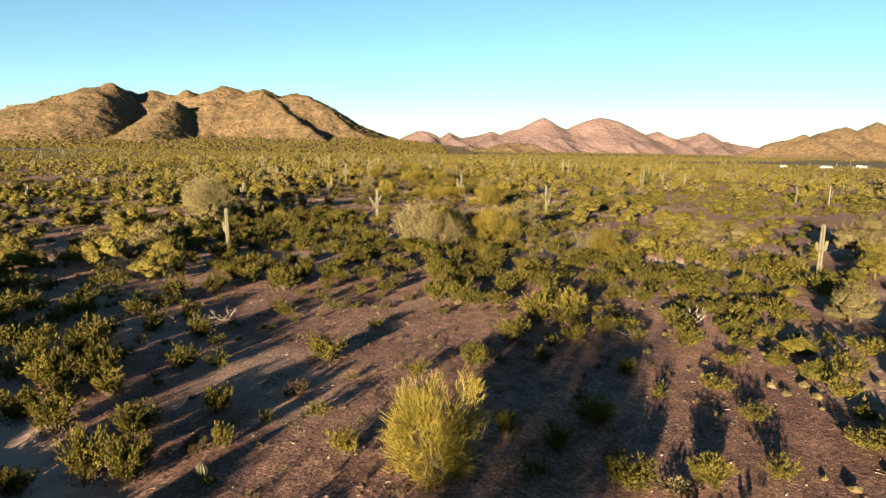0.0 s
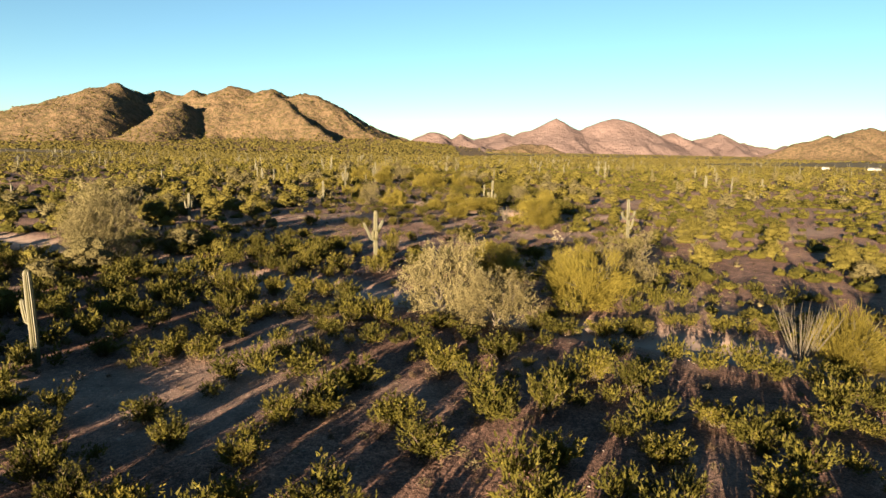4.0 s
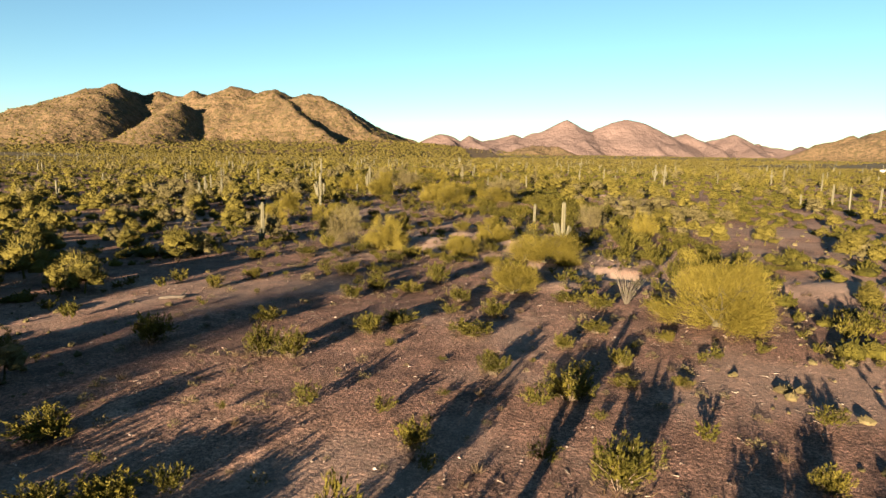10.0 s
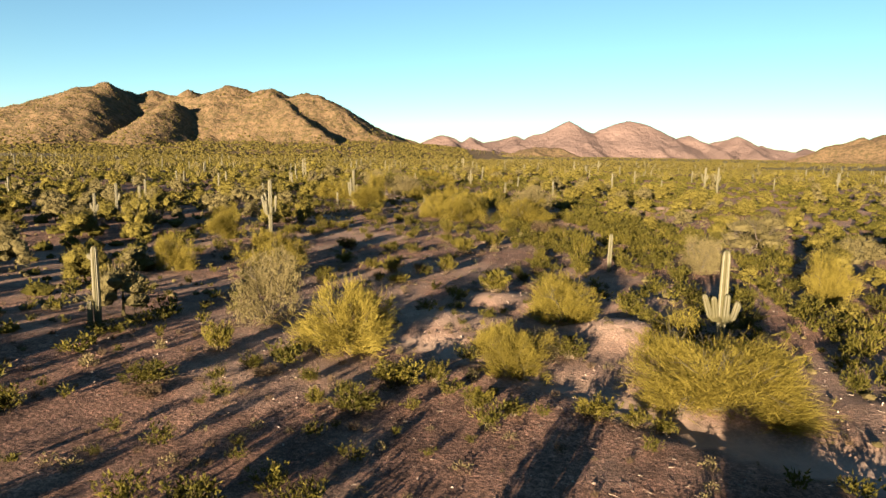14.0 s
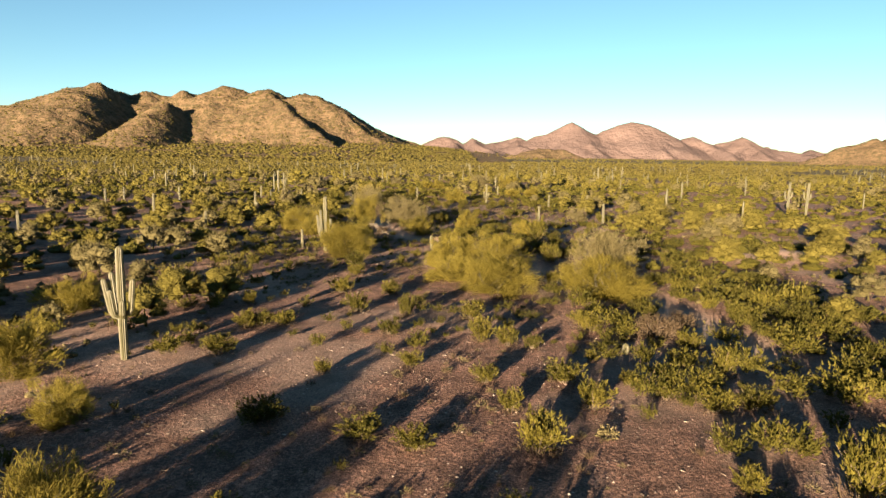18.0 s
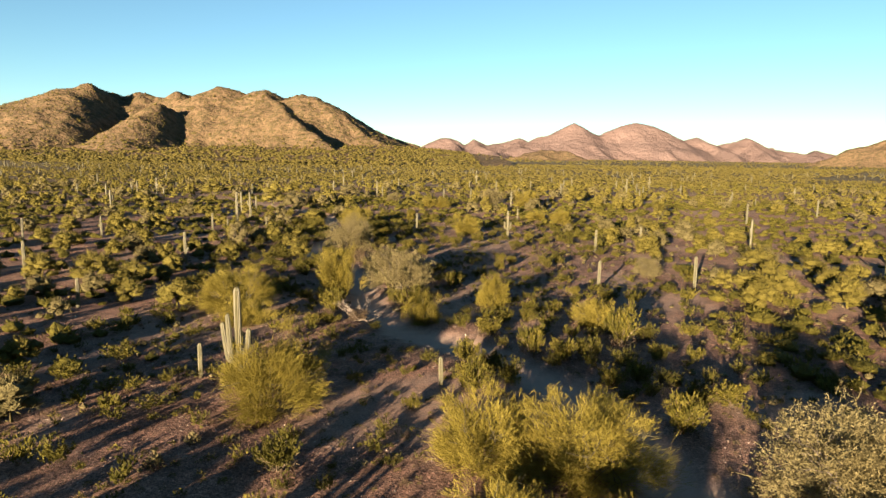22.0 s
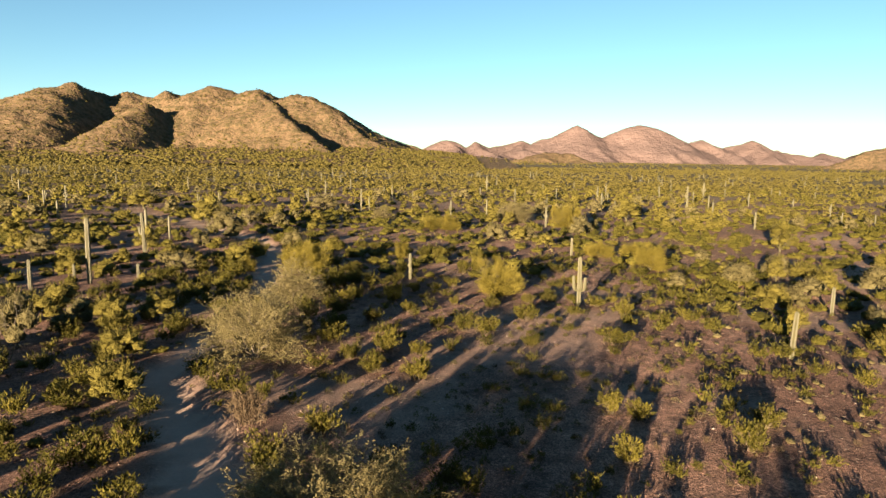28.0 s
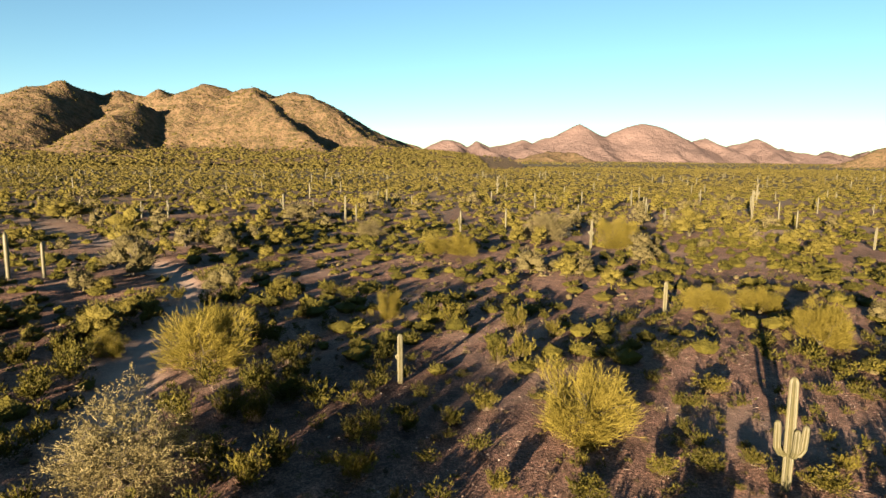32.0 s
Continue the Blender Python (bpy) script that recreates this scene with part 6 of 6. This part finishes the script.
    ok = ~((np.abs(x) < 240) & (y < 640))
    x, y = x[ok], y[ok]
    s = rng.uniform(1.2, 3.4, len(x))
    scatter("scrub_cover", low, x, y, s, s * 0.7, SCRUB_SHADED, "low olive scrub far out on the plain", "scrub")
    far_tree = [far_tree_shape(950 + k, 3, 5, 10, 0.9) for k in range(6)]
    x, y = field(17000, -1150, 1250, 350, 1500, 0.8, seed=10, scale=60, patchy=0.4)
    ok = ~((np.abs(x) < 260) & (y < 640))
    x, y = x[ok], y[ok]
    s = rng.uniform(0.5, 1.15, len(x))
    scatter("woodland", far_tree, x, y, s, s, SCRUB_SHADED, "distant palo verde and ironwood over the plain", "trees")
    last = [mound(np.random.default_rng(970 + k), 4, 2.4, 3.2) for k in range(5)]
    x, y = field(15000, -1500, 2600, 1300, 3900, 0, seed=12, scale=120, patchy=0.3)
    ok = right_hill(x, y) < 22
    x, y = x[ok], y[ok]
    s = rng.uniform(0.6, 1.3, len(x))
    scatter("woodland", last, x, y, s, s * 0.9, SCRUB_SHADED, "far olive scrub towards the mountains", "trees", base_z=surface(x, y))
    slope = [mound(np.random.default_rng(990 + k), 4, 0.7, 0.75) for k in range(5)]
    x, y = field(34000, -1350, 60, 1120, 1760, 0, seed=14, scale=50, patchy=0.3)
    s = rng.uniform(1.2, 3.4, len(x))
    z = surface(x, y)
    low = z < 45 - 30 * rng.uniform(0, 1, len(x))
    s = np.where(low, s * 1.5, s * 0.75)
    scatter("hillside_scrub", slope, x, y, s, s * 0.9, SCRUB_SHADED, "olive scrub dotted over the rocky hillside", "scrub", base_z=z)
    # far saguaros
    pole = []
    for k in range(5):
        r = np.random.default_rng(980 + k)
        pieces = [tube([(0, 0, -0.2), (0, 0, 3), (0, 0, 5.4), (0, 0, 5.9)], [0.26, 0.3, 0.27, 0.12], 6)]
        for j in range(k % 4):
            a, z = r.uniform(0, 6.28), r.uniform(2.0, 3.0)
            pieces.append(tube(arm_path(z, a, 0.6, r.uniform(0.8, 1.8), 0.25), [0.17] * 9 + [0.1], 5))
        pole.append(merged(pieces))
    x, y = field(850, -560, 560, 90, 950, 0.75, patchy=0.3, seed=13, scale=80)
    ok = ~((np.abs(x + 3) < 55) & (y < 480))
    x, y = x[ok], y[ok]
    s = rng.uniform(0.5, 1.05, len(x))
    scatter("saguaro_stand", pole, x, y, np.maximum(s, 0.7), s, CACTUS, "distant saguaro cacti standing over the scrub", "cacti", True)


def gravel():
    octa = np.array([(1, 0, 0), (-1, 0, 0), (0, 1, 0), (0, -1, 0), (0, 0, 1), (0, 0, -1)], float)
    tri = np.array([(0, 2, 4), (2, 1, 4), (1, 3, 4), (3, 0, 4), (2, 0, 5), (1, 2, 5), (3, 1, 5), (0, 3, 5)])
    shapes = [(octa * np.random.default_rng(k).uniform(0.6, 1.3, (6, 1)) * [1, 0.8, 0.75], tri) for k in range(6)]
    x, y = field(44000, -32, 28, 14, 410, seed=15, scale=10, patchy=0.9)
    s = 0.03 + 0.08 * rng.uniform(0, 1, len(x)) ** 2.2
    scatter("gravel", shapes, x, y, s, s, STONE, "loose brown and grey desert gravel", "gravel", False)


def litter():
    """Dead sticks and straw that lie about on the soil."""
    r = np.random.default_rng(77)
    x, y = field(30000, -36, 32, 14, 410, seed=16, scale=7, patchy=1.1)
    a = r.uniform(0, 2 * math.pi, len(x))
    way = np.stack([np.cos(a), np.sin(a), r.normal(size=len(x)) * 0.15], 1)
    c = np.stack([x, y, height(x, y) + 0.035], 1)
    ob = new("dead_sticks", mesh_np("dead_sticks", *leaves(r, c, way, 0.32, 0.016), DEAD))
    tagged(ob, "pale dead sticks and straw strewn over the soil", "litter", kind="stuff")


# ---- far buildings ----
def box(sx, sy, sz, z0=0.0):
    bm = bmesh.new()
    bmesh.ops.create_cube(bm, size=1.0)
    bmesh.ops.scale(bm, vec=(sx, sy, sz), verts=bm.verts)
    bmesh.ops.translate(bm, vec=(0, 0, z0 + sz / 2), verts=bm.verts)
    return bm


def bm_mesh(name, bm, mat):
    me = bpy.data.meshes.new(name)
    bm.to_mesh(me)
    bm.free()
    me.materials.append(mat)
    return me


def shed(x, y, turn, sx, sy, sz, label):
    top = new("building")
    part("wall", bm_mesh("shed_wall", box(sx, sy, sz), WHITE), top)
    bm = bmesh.new()
    rise = sy * 0.18
    v = [bm.verts.new(c) for c in ((-sx / 2 - 0.4, -sy / 2 - 0.4, sz + 0.01), (sx / 2 + 0.4, -sy / 2 - 0.4, sz + 0.01), (sx / 2 + 0.4, sy / 2 + 0.4, sz + 0.01), (-sx / 2 - 0.4, sy / 2 + 0.4, sz + 0.01), (-sx / 2 - 0.4, 0, sz + rise), (sx / 2 + 0.4, 0, sz + rise))]
    for q in ((0, 1, 5, 4), (2, 3, 4, 5), (0, 4, 3), (1, 2, 5), (0, 3, 2, 1)):
        bm.faces.new([v[i] for i in q])
    part("roof", bm_mesh("shed_roof", bm, TIN), top)
    # solid slabs whose dark colour stands for the shade inside open doorways
    for k in range(3):
        part("door", bm_mesh("shed_door", box(sx * 0.12, 0.2, sz * 0.7), DOORWAY_SHADE), top, "dark slab coloured as a shaded doorway", pose(-sx * 0.3 + k * sx * 0.3, -sy / 2 - 0.02, 0))
    top.matrix_world = pose(x, y, float(height(x, y)), 0, 0, turn)
    return tagged(top, label, "building", "far buildings on the plain")


shed(425, 640, 30, 13, 6, 2.4, "long white metal building far out on the plain")
shed(398, 672, 25, 6, 4, 2.0, "small white shed among distant scrub")
shed(540, 752, 30, 8, 4, 2.0, "low white building among distant scrub")
shed(500, 690, 28, 8, 4, 2.4, "small white shed among distant scrub")

scatter_all()
gravel()
litter()
